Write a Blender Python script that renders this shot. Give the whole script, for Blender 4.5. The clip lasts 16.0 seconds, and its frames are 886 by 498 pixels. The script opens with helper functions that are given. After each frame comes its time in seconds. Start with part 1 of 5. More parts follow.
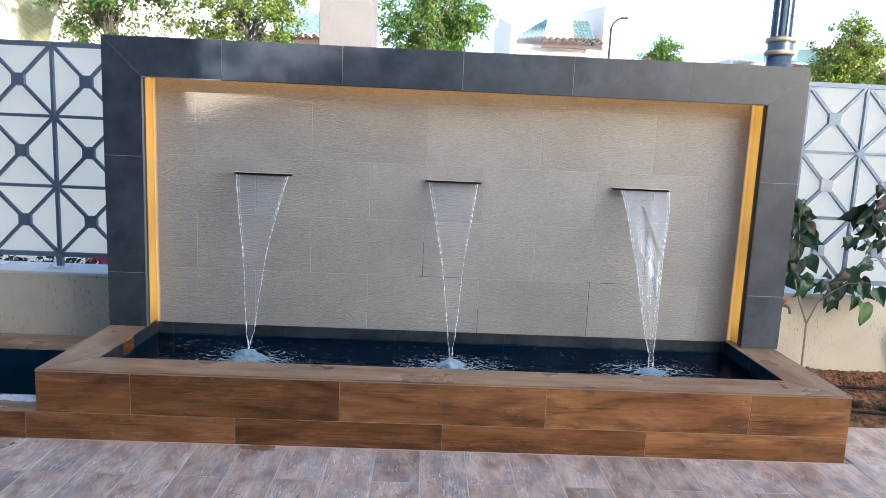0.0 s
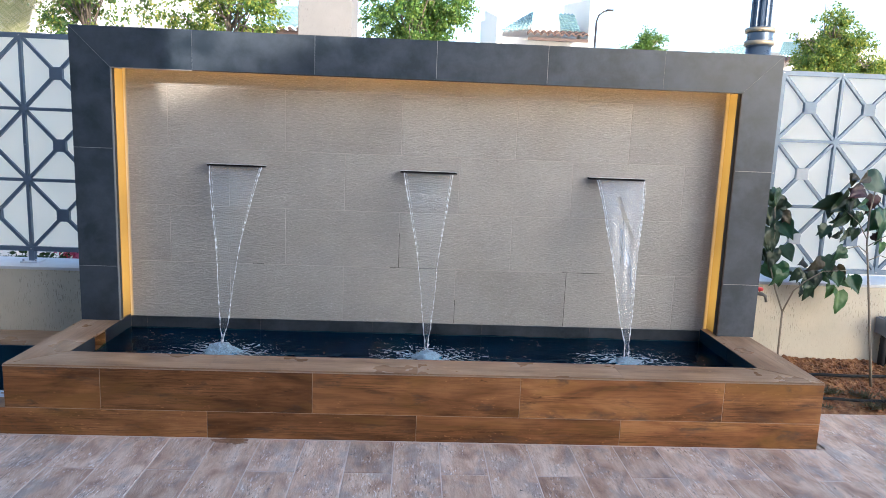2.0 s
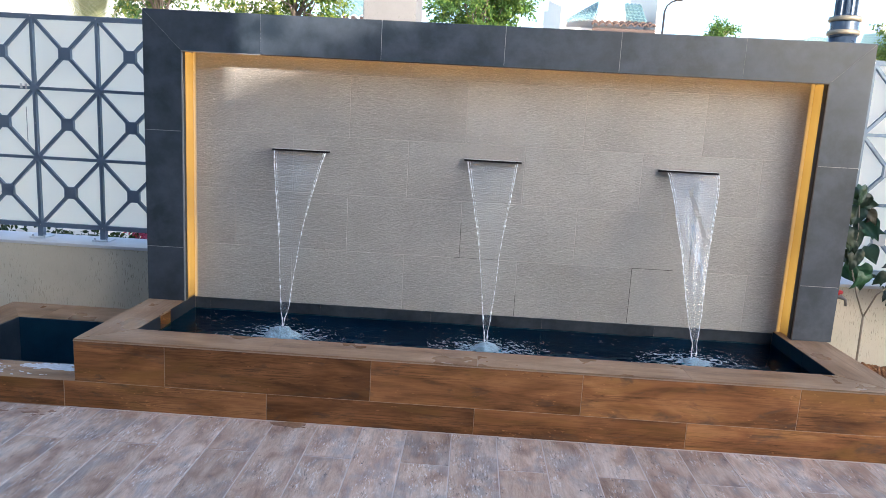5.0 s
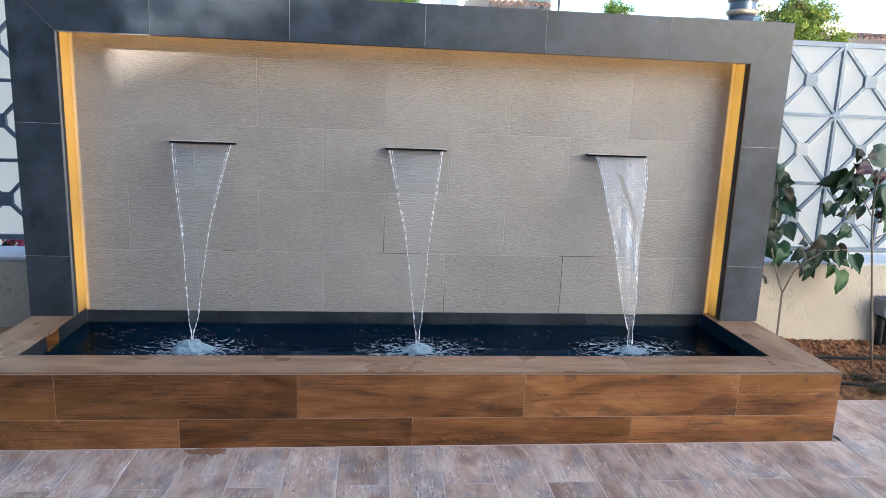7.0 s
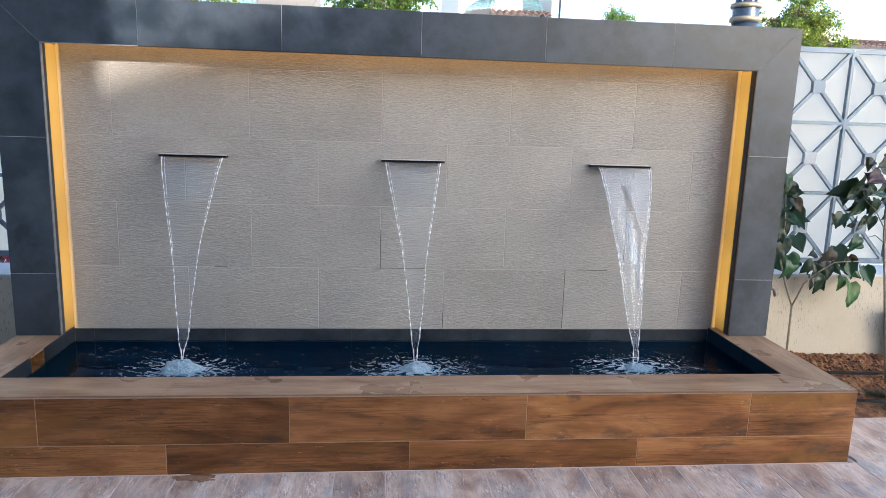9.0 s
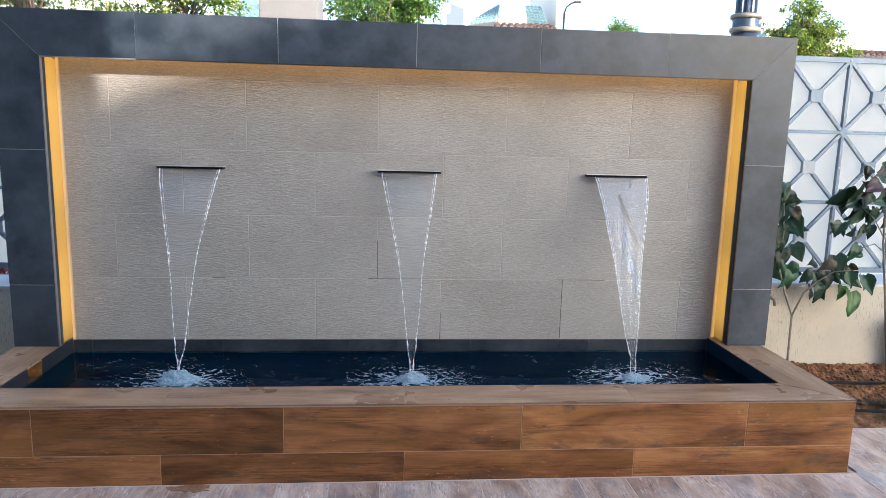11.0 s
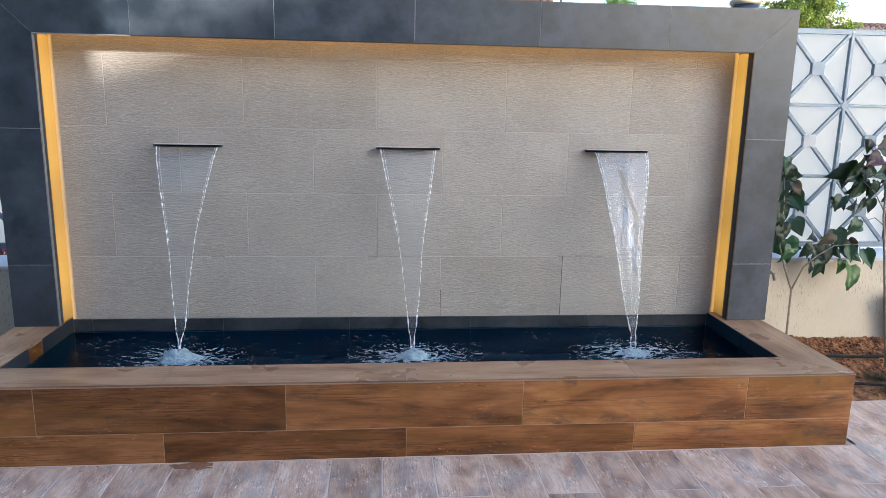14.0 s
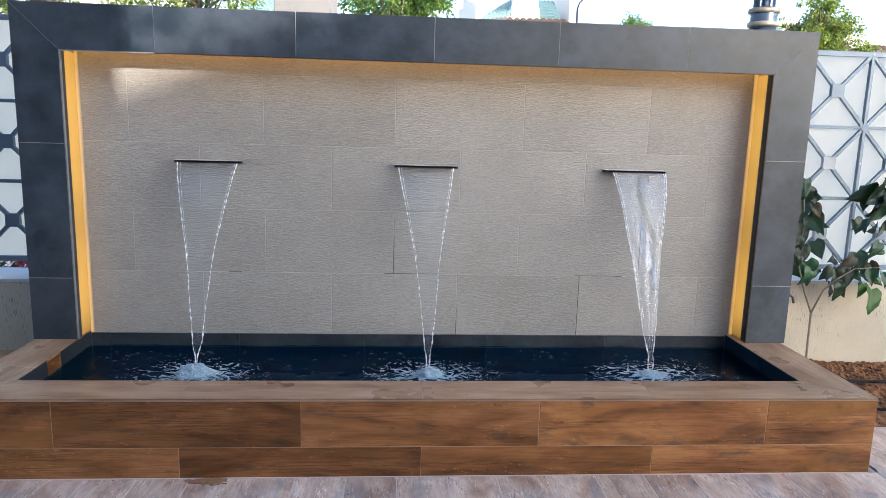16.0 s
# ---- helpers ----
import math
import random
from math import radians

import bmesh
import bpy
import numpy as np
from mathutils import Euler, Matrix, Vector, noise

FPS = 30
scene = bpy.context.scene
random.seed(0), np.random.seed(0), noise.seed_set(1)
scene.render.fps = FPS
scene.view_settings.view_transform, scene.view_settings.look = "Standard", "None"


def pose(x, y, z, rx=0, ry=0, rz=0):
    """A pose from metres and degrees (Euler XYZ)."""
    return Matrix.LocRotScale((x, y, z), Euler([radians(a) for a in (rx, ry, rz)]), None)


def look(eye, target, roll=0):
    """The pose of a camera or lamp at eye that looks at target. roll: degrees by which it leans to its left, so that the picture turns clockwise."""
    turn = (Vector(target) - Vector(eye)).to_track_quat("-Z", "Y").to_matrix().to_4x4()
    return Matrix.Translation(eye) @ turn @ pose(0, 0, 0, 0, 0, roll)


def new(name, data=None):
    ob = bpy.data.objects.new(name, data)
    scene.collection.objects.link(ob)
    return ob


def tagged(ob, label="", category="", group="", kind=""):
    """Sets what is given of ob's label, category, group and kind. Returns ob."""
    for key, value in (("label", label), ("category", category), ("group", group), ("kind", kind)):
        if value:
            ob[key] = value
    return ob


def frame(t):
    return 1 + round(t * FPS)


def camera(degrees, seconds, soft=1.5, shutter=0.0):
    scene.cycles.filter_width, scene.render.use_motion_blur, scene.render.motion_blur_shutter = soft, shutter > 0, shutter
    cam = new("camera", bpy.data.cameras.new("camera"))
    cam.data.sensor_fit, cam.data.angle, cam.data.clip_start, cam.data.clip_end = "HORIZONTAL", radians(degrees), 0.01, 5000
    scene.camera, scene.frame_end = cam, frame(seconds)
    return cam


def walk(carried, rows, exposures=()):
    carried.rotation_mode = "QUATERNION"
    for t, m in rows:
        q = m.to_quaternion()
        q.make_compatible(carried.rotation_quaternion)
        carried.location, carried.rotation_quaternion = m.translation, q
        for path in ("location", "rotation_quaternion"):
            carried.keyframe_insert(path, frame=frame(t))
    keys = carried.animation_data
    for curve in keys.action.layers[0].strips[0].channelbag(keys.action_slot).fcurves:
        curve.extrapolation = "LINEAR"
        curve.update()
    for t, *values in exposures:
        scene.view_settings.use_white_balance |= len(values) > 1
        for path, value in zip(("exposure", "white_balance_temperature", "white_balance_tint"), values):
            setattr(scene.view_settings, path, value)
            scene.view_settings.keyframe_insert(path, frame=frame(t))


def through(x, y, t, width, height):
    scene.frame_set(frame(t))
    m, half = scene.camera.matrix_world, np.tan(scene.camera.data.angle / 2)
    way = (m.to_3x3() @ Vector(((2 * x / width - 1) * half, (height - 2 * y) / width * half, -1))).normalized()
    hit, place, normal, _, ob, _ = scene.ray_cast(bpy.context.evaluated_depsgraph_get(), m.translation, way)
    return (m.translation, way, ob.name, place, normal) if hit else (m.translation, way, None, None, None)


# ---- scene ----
cam = camera(65.3, 16.0, soft=0.6)
PATH = [
    (0, (-0.108, -2.868, 1.349), (-0.055, -0.893, 1.04), 2.5),
    (0.5, (-0.058, -2.86, 1.348), (-0.012, -0.884, 1.043), 1.3),
    (1, (-0.021, -2.861, 1.338), (0.077, -0.884, 1.052), 1.8),
    (1.5, (-0.013, -2.861, 1.333), (0.119, -0.888, 1.03), 1.9),
    (2, (-0.034, -2.856, 1.331), (0.050, -0.884, 1.007), 2.20),
    (2.5, (-0.062, -2.859, 1.343), (-0.069, -0.883, 1.034), 2.50),
    (3, (-0.096, -2.862, 1.351), (-0.206, -0.891, 1.034), 3.05),
    (3.2, (-0.118, -2.862, 1.336), (-0.262, -0.891, 1.024), 3.35),
    (5.3, (-0.065, -2.76, 1.312), (-0.097, -0.793, 0.948), 3.0),
    (5.5, (-0.074, -2.721, 1.326), (-0.036, -0.755, 0.958), 2.7),
    (6, (-0.12, -2.658, 1.335), (0.033, -0.701, 0.957), 2.6),
    (6.5, (-0.152, -2.611, 1.318), (0.035, -0.656, 0.937), 2.7),
    (7, (-0.172, -2.562, 1.331), (0.032, -0.612, 0.935), 2.2),
    (7.5, (-0.194, -2.537, 1.324), (-0.039, -0.578, 0.951), 1.9),
    (8, (-0.177, -2.468, 1.354), (-0.042, -0.503, 1.002), 1.7),
    (8.5, (-0.144, -2.444, 1.341), (0.008, -0.48, 0.996), 2.0),
    (9, (-0.142, -2.458, 1.336), (0.054, -0.502, 0.966), 1.8),
    (9.2, (-0.148, -2.46, 1.333), (0.03, -0.501, 0.974), 1.4),
    (11.3, (-0.09, -2.469, 1.328), (0.086, -0.506, 0.993), 1.5),
    (11.5, (-0.101, -2.466, 1.332), (0.083, -0.505, 0.982), 1.6),
    (12, (-0.111, -2.467, 1.324), (0.063, -0.515, 0.926), 1.5),
    (12.5, (-0.123, -2.464, 1.331), (0.018, -0.51, 0.93), -0.3),
    (13, (-0.115, -2.465, 1.335), (0.031, -0.51, 0.942), -0.8),
    (13.5, (-0.107, -2.463, 1.336), (0.045, -0.508, 0.942), -0.4),
    (14, (-0.103, -2.458, 1.323), (0.08, -0.506, 0.924), 1.1),
    (14.5, (-0.11, -2.459, 1.323), (0.065, -0.507, 0.928), 1.5),
    (15, (-0.116, -2.461, 1.315), (0.022, -0.503, 0.934), 2.8),
    (15.5, (-0.12, -2.456, 1.328), (0.009, -0.493, 0.968), 3.5),
    (16, (-0.12, -2.457, 1.322), (0.025, -0.493, 0.974), 1.6),
]
walk(cam, [(t, look(eye, target, roll)) for t, eye, target, roll in PATH], exposures=[(0.0, 2.05, 5500.0, 10.0)])

# ------------------------------------------------------------------ light
SUN_FROM = Vector((0.726, -1.0, 0.376)).normalized()
world = bpy.data.worlds.new("sky")
scene.world = world
world.use_nodes = True
wn = world.node_tree
sky = wn.nodes.new("ShaderNodeTexSky")
sky.sky_type = "NISHITA"
sky.sun_disc = False
sky.sun_elevation = math.asin(SUN_FROM.z)
sky.sun_rotation = math.atan2(SUN_FROM.x, SUN_FROM.y)
sky.air_density, sky.dust_density = 1.0, 2.0
wn.links.new(sky.outputs[0], wn.nodes["Background"].inputs[0])
wn.nodes["Background"].inputs[1].default_value = 0.15
sun = new("sun", bpy.data.lights.new("sun", "SUN"))
sun.data.energy, sun.data.angle, sun.data.color = 2.5, radians(0.45), (1.0, 0.86, 0.68)
sun.matrix_basis = look(SUN_FROM * 40, (0, 0, 0))


# ------------------------------------------------------------------ material helpers
class Nodes:
    """A node material under construction."""

    def __init__(self, name):
        self.mat = bpy.data.materials.new(name)
        self.mat.use_nodes = True
        self.tree = self.mat.node_tree
        self.bsdf = self.tree.nodes["Principled BSDF"]

    def add(self, kind, **inputs):
        n = self.tree.nodes.new(kind)
        for key, value in inputs.items():
            self.put(n, key.replace("_", " "), value)
        return n

    def put(self, node, key, value):
        socket = node.inputs[int(key)] if key.isdigit() else node.inputs[key]
        if hasattr(value, "is_output"):
            self.tree.links.new(value, socket)
        else:
            socket.default_value = value

    def coords(self, scale=(1, 1, 1), shuffle=0.0, space="Object", shift=(0, 0, 0)):
        co = self.tree.nodes.new("ShaderNodeTexCoord").outputs[space]
        m = self.add("ShaderNodeMapping")
        m.inputs["Scale"].default_value = scale
        m.inputs["Location"].default_value = shift
        self.put(m, "Vector", co)
        if shuffle:
            rnd = self.tree.nodes.new("ShaderNodeObjectInfo").outputs["Random"]
            mul = self.math("MULTIPLY", rnd, shuffle)
            self.put(m, "Location", mul)
        return m.outputs[0]

    def math(self, op, a, b=0.0, clamp=False):
        n = self.tree.nodes.new("ShaderNodeMath")
        n.operation, n.use_clamp = op, clamp
        self.put(n, "0", a), self.put(n, "1", b)
        return n.outputs[0]

    def noise(self, vector, scale, detail=4.0, rough=0.55, distort=0.0):
        n = self.add("ShaderNodeTexNoise", Vector=vector, Scale=scale, Detail=detail, Roughness=rough, Distortion=distort)
        return n.outputs["Fac"]

    def ramp(self, fac, *stops):
        n = self.tree.nodes.new("ShaderNodeValToRGB")
        e = n.color_ramp.elements
        while len(e) < len(stops):
            e.new(0.5)
        for item, (at, c) in zip(e, stops):
            item.position = at
            item.color = (*c, 1) if isinstance(c, tuple) else (c, c, c, 1)
        self.put(n, "Fac", fac)
        return n.outputs["Color"]

    def mix(self, fac, a, b, blend="MIX"):
        n = self.tree.nodes.new("ShaderNodeMix")
        n.data_type, n.blend_type = "RGBA", blend
        for index, value in ((0, fac), (6, a), (7, b)):
            if hasattr(value, "is_output"):
                self.tree.links.new(value, n.inputs[index])
            else:
                n.inputs[index].default_value = value if index == 0 else (*value, 1)
        return n.outputs[2]

    def bump(self, height, strength, distance):
        n = self.add("ShaderNodeBump", Height=height, Strength=strength, Distance=distance)
        if self.bsdf.inputs["Normal"].links:
            self.put(n, "Normal", self.bsdf.inputs["Normal"].links[0].from_socket)
        self.put(self.bsdf, "Normal", n.outputs[0])

    def set(self, **inputs):
        for key, value in inputs.items():
            key = key.replace("_", " ")
            if isinstance(value, tuple) and len(value) == 3:
                value = (*value, 1)
            self.put(self.bsdf, key, value)
        return self


def island(n):
    return n.tree.nodes.new("ShaderNodeNewGeometry").outputs["Random Per Island"]


def obj_random(n):
    return n.tree.nodes.new("ShaderNodeObjectInfo").outputs["Random"]


def wood_tile(name, dark, mid, light, rough, streak=1.0):
    """Printed wood-look porcelain: the grain runs along local x."""
    n = Nodes(name)
    cloud = n.noise(n.coords((1.2, 4.5, 4.5), 33), 2.0, 4, 0.55, 0.5)
    grain = n.noise(n.coords((0.9, 15, 15), 40), 3.0, 8, 0.66, 0.5)
    fine = n.noise(n.coords((6, 180, 180), 40), 1.0, 4, 0.7)
    band = n.ramp(n.noise(n.coords((0.8, 8.0, 8.0), 47), 1.8, 3, 0.55, 0.3), (0.47, 0.0), (0.60, 1.0))
    col = n.ramp(cloud, (0.31, dark), (0.48, mid), (0.66, light))
    col = n.mix(n.math("MULTIPLY", n.ramp(grain, (0.36, 1.0), (0.52, 0.0)), 0.24 * streak, True), col, dark)
    col = n.mix(n.math("MULTIPLY", n.ramp(grain, (0.52, 0.0), (0.70, 1.0)), 0.30 * streak, True), col, light)
    col = n.mix(n.math("MULTIPLY", n.math("MULTIPLY", n.ramp(fine, (0.48, 0.0), (0.58, 1.0)), band), 0.36 * streak, True), col, tuple(c * 0.55 for c in dark))
    col = n.mix(n.math("MULTIPLY", n.ramp(fine, (0.50, 0.0), (0.64, 1.0)), 0.30), col, dark)
    crack = n.noise(n.coords((2.6, 46, 46), 52), 1.0, 3, 0.5, 0.6)
    crack = n.math("MULTIPLY", n.ramp(crack, (0.475, 0.0), (0.495, 1.0), (0.515, 0.0)), band)
    col = n.mix(n.math("MULTIPLY", crack, 0.6 if streak > 0.9 else 0.0, True), col, tuple(c * 0.5 for c in dark))
    if streak > 0.9:
        ochre = n.ramp(n.noise(n.coords((1.6, 5, 5), 71), 2.0, 4, 0.6, 0.6), (0.50, 0.0), (0.66, 1.0))
        col = n.mix(n.math("MULTIPLY", ochre, 0.5), col, (0.215, 0.108, 0.027))
        smoke = n.ramp(n.noise(n.coords((2.4, 6.5, 6.5), 83), 2.0, 5, 0.65, 0.6), (0.55, 0.0), (0.70, 1.0))
        col = n.mix(n.math("MULTIPLY", smoke, 0.75), col, (0.060, 0.042, 0.034))
    # dark knots, smears and pale scuffed flecks
    knot = n.ramp(n.noise(n.coords((5, 12, 12), 61), 1.7, 4, 0.65), (0.66, 0.0), (0.74, 1.0))
    col = n.mix(n.math("MULTIPLY", knot, 0.75 if streak > 0.9 else 0.15), col, tuple(c * 0.7 for c in dark))
    fleck = n.ramp(n.noise(n.coords((45, 130, 130), 40), 1.0, 2, 0.5), (0.64, 0.0), (0.69, 1.0))
    spread = n.ramp(n.noise(n.coords((2.5, 4, 4), 40), 2.3), (0.50, 0.0), (0.62, 1.0))
    col = n.mix(n.math("MULTIPLY", n.math("MULTIPLY", fleck, spread), 0.42), col, tuple(min(1, c * 1.7) for c in light))
    col = n.mix(1.0, col, n.tree.nodes.new("ShaderNodeObjectInfo").outputs["Color"], "MULTIPLY")
    rg = n.ramp(n.noise(n.coords((1, 1, 1), 40), 4.0), (0.35, rough - 0.12), (0.7, rough + 0.1))
    n.set(Base_Color=col, Roughness=rg, Specular_IOR_Level=0.24)
    n.bump(grain, 0.2, 0.002)
    n.bump(fine, 0.35, 0.001)
    return n.mat


def floor_tile_material():
    """Grey-mauve wood-look floor tile: blue-grey and warm blotches, short scratches along the grain, dots."""
    n = Nodes("floor_wood_tile")
    cloud = n.noise(n.coords((2.6, 5.0, 5.0), 60), 2.2, 4, 0.55, 0.5)
    grain = n.noise(n.coords((2.5, 18, 18), 60), 3.0, 7, 0.65, 0.4)
    col = n.ramp(cloud, (0.30, (0.325, 0.203, 0.143)), (0.45, (0.535, 0.368, 0.262)), (0.56, (0.64, 0.478, 0.358)), (0.68, (0.73, 0.585, 0.465)))
    blue = n.ramp(n.noise(n.coords((3.2, 5.5, 5.5), 45), 2.0, 4, 0.6, 0.4), (0.51, 0.0), (0.64, 1.0))
    col = n.mix(n.math("MULTIPLY", blue, 0.55), col, (0.30, 0.288, 0.282))
    col = n.mix(n.math("MULTIPLY", n.ramp(grain, (0.36, 1.0), (0.54, 0.0)), 0.28), col, (0.19, 0.145, 0.125))
    area = n.ramp(n.noise(n.coords((3.0, 6.0, 6.0), 60), 2.0, 3), (0.44, 0.05), (0.60, 1.0))
    relief = n.noise(n.coords((30, 120, 120), 60), 1.0, 4, 0.7, 0.3)
    pale = n.math("MULTIPLY", n.ramp(relief, (0.57, 0.0), (0.62, 1.0)), area)
    dark = n.math("MULTIPLY", n.ramp(relief, (0.37, 1.0), (0.42, 0.0)), area)
    col = n.mix(n.math("MULTIPLY", pale, 0.85), col, (0.80, 0.76, 0.72))
    col = n.mix(n.math("MULTIPLY", dark, 0.70), col, (0.095, 0.082, 0.075))
    dots = n.ramp(n.noise(n.coords((42, 42, 42), 80), 1.0, 2), (0.735, 0.0), (0.76, 1.0))
    col = n.mix(n.math("MULTIPLY", dots, 0.85), col, (0.07, 0.06, 0.055))
    spot = n.ramp(n.noise(n.coords((20, 34, 34), 25), 1.0, 4), (0.73, 0.0), (0.76, 1.0))
    col = n.mix(n.math("MULTIPLY", spot, 0.8), col, (0.80, 0.78, 0.76))
    tint = n.ramp(obj_random(n), (0.0, (0.70, 0.655, 0.64)), (0.3, (0.90, 0.865, 0.85)), (0.7, (1.0, 0.985, 0.98)), (1.0, (1.14, 1.13, 1.14)))
    col = n.mix(1.0, col, tint, "MULTIPLY")
    n.set(Base_Color=col, Roughness=n.ramp(n.noise(n.coords((1, 2, 2), 60), 3.0), (0.35, 0.36), (0.7, 0.6)), Specular_IOR_Level=0.3)
    n.bump(relief, 0.9, 0.004)
    n.bump(grain, 0.25, 0.002)
    return n.mat


def slate_material(name="slate_tile", base=(0.006, 0.013, 0.021), hi=(0.040, 0.051, 0.067), rough=0.42, shine=0.7):
    n = Nodes(name)
    cloud = n.noise(n.coords((1, 1, 1), 30), 7.5, 7, 0.66, 0.15)
    big = n.noise(n.coords((1, 1, 1), 30), 1.7, 3, 0.5)
    col = n.ramp(cloud, (0.38, base), (0.64, hi))
    col = n.mix(n.math("MULTIPLY", n.ramp(big, (0.42, 0.0), (0.66, 1.0)), 0.32), col, hi)
    tint = n.ramp(obj_random(n), (0.0, 0.88), (1.0, 1.12))
    col = n.mix(1.0, col, tint, "MULTIPLY")
    n.set(Base_Color=col, Roughness=n.ramp(cloud, (0.3, rough - 0.05), (0.7, rough + 0.12)), Specular_IOR_Level=shine)
    n.bump(n.noise(n.coords((1, 1, 1), 30), 60, 4), 0.12, 0.001)
    return n.mat


def ripple_stone_material():
    """Taupe stone-look tile with fine chiselled horizontal ripples."""
    n = Nodes("rippled_stone_tile")
    wob = n.coords((44, 270, 1), 9)
    rip = n.noise(wob, 1.0, 2, 0.5, 0.04)
    chip = n.noise(n.coords((85, 260, 1), 9), 1.0, 3, 0.65)
    cloud = n.noise(n.coords((1, 1, 1), 9), 2.2, 4, 0.6)
    col = n.ramp(cloud, (0.3, (0.289, 0.269, 0.242)), (0.7, (0.352, 0.331, 0.301)))
    col = n.mix(n.math("MULTIPLY", n.ramp(rip, (0.36, 1.0), (0.52, 0.0)), 0.19), col, (0.13, 0.112, 0.098))
    col = n.mix(n.math("MULTIPLY", n.ramp(chip, (0.56, 0.0), (0.68, 1.0)), 0.5), col, (0.50, 0.468, 0.435))
    tint = n.ramp(obj_random(n), (0.0, 0.98), (1.0, 1.02))
    col = n.mix(1.0, col, tint, "MULTIPLY")
    n.set(Base_Color=col, Roughness=0.72)
    n.bump(rip, 0.65, 0.006)
    n.bump(chip, 0.5, 0.003)
    return n.mat


def stucco_material(name, colour, pit=0.55):
    """Cream render with short vertical scratches."""
    n = Nodes(name)
    scratch = n.noise(n.coords((190, 190, 30)), 1.0, 3, 0.6, 0.3)
    where = n.noise(n.coords((1.1, 1.1, 1.6), shift=(-1.32, 0, 0)), 2.0, 3)
    pits = n.math("MULTIPLY", n.ramp(scratch, (0.59, 0.0), (0.66, 1.0)), n.ramp(where, (0.42, 0.14), (0.60, 1.0)))
    cloud = n.noise(n.coords(), 3.5, 5, 0.65)
    col = n.mix(n.ramp(cloud, (0.3, 0.0), (0.7, 1.0)), tuple(c * 0.86 for c in colour), colour)
    col = n.mix(n.math("MULTIPLY", pits, pit), col, tuple(c * 0.3 for c in colour))
    n.set(Base_Color=col, Roughness=0.9)
    n.bump(pits, -0.8, 0.004)
    n.bump(n.noise(n.coords(), 140, 3), 0.3, 0.002)
    return n.mat


def plain(name, colour, rough=0.6, metal=0.0, vary=0.12, scale=8.0):
    n = Nodes(name)
    f = n.noise(n.coords(shuffle=20), scale, 5, 0.6)
    col = n.mix(f, tuple(max(0, c * (1 - vary)) for c in colour), tuple(min(1, c * (1 + vary)) for c in colour))
    n.set(Base_Color=col, Roughness=n.ramp(f, (0.3, max(0.02, rough - 0.07)), (0.7, min(1, rough + 0.07))), Metallic=metal)
    n.bump(n.noise(n.coords(shuffle=20), scale * 12, 3), 0.08, 0.001)
    return n.mat


def leaf_material(name, *colours, rough=0.45, vein=False, per_object=False, through=0.14):
    n = Nodes(name)
    r = obj_random(n) if per_object else island(n)
    stops = [(i / max(1, len(colours) - 1), c) for i, c in enumerate(colours)]
    col = n.ramp(r, *stops)
    if vein:
        blot = n.noise(n.coords(shuffle=30), 2.6, 4)
        col = n.mix(n.math("MULTIPLY", n.ramp(blot, (0.45, 0.0), (0.7, 1.0)), 0.12), col, (0.06, 0.09, 0.03))
        n.bump(n.noise(n.coords(shuffle=30), 6, 3), 0.3, 0.003)
    n.set(Base_Color=col, Roughness=rough, Specular_IOR_Level=0.35)
    out = n.tree.nodes["Material Output"]
    tr = n.tree.nodes.new("ShaderNodeBsdfTranslucent")
    n.put(tr, "Color", n.mix(0.5, col, (0.25, 0.32, 0.03)))
    mx = n.tree.nodes.new("ShaderNodeMixShader")
    mx.inputs[0].default_value = 0.06 if vein else through
    n.tree.links.new(n.bsdf.outputs[0], mx.inputs[1])
    n.tree.links.new(tr.outputs[0], mx.inputs[2])
    n.tree.links.new(mx.outputs[0], out.inputs[0])
    return n.mat


def soil_material():
    n = Nodes("red_soil")
    a = n.noise(n.coords(), 16, 6, 0.7)
    b = n.noise(n.coords(), 70, 4, 0.7)
    col = n.ramp(a, (0.34, (0.045, 0.016, 0.006)), (0.5, (0.21, 0.085, 0.028)), (0.68, (0.42, 0.215, 0.09)))
    col = n.mix(n.math("MULTIPLY", n.ramp(b, (0.5, 0.0), (0.7, 1.0)), 0.5), col, (0.12, 0.06, 0.03))
    n.set(Base_Color=col, Roughness=0.95)
    n.bump(b, 0.9, 0.01)
    return n.mat


def acrylic_material():
    """Milky sheet that lets a good part of the daylight behind it through."""
    n = Nodes("milky_acrylic")
    col = n.ramp(n.noise(n.coords(), 1.2, 3), (0.35, (0.90, 0.855, 0.775)), (0.7, (0.93, 0.885, 0.805)))
    n.set(Base_Color=col, Roughness=0.4)
    tr = n.add("ShaderNodeBsdfTranslucent", Color=col)
    mx = n.tree.nodes.new("ShaderNodeMixShader")
    mx.inputs[0].default_value = 0.88
    n.tree.links.new(n.bsdf.outputs[0], mx.inputs[1])
    n.tree.links.new(tr.outputs[0], mx.inputs[2])
    n.tree.links.new(mx.outputs[0], n.tree.nodes["Material Output"].inputs[0])
    return n.mat


def water_material(name, tint, rough=0.02, ior=1.33, through_light=1.0, froth=0.0):
    n = Nodes(name)
    if froth:
        cells = n.noise(n.coords(), 130, 4, 0.65)
        tint = n.mix(n.ramp(cells, (0.38, 0.0), (0.62, 1.0)), tuple(c * 0.6 for c in tint), tuple(min(1, c * 1.4) for c in tint))
        n.bump(cells, froth, 0.004)
    n.set(Base_Color=tint, Roughness=rough, IOR=ior, Transmission_Weight=through_light)
    return n.mat


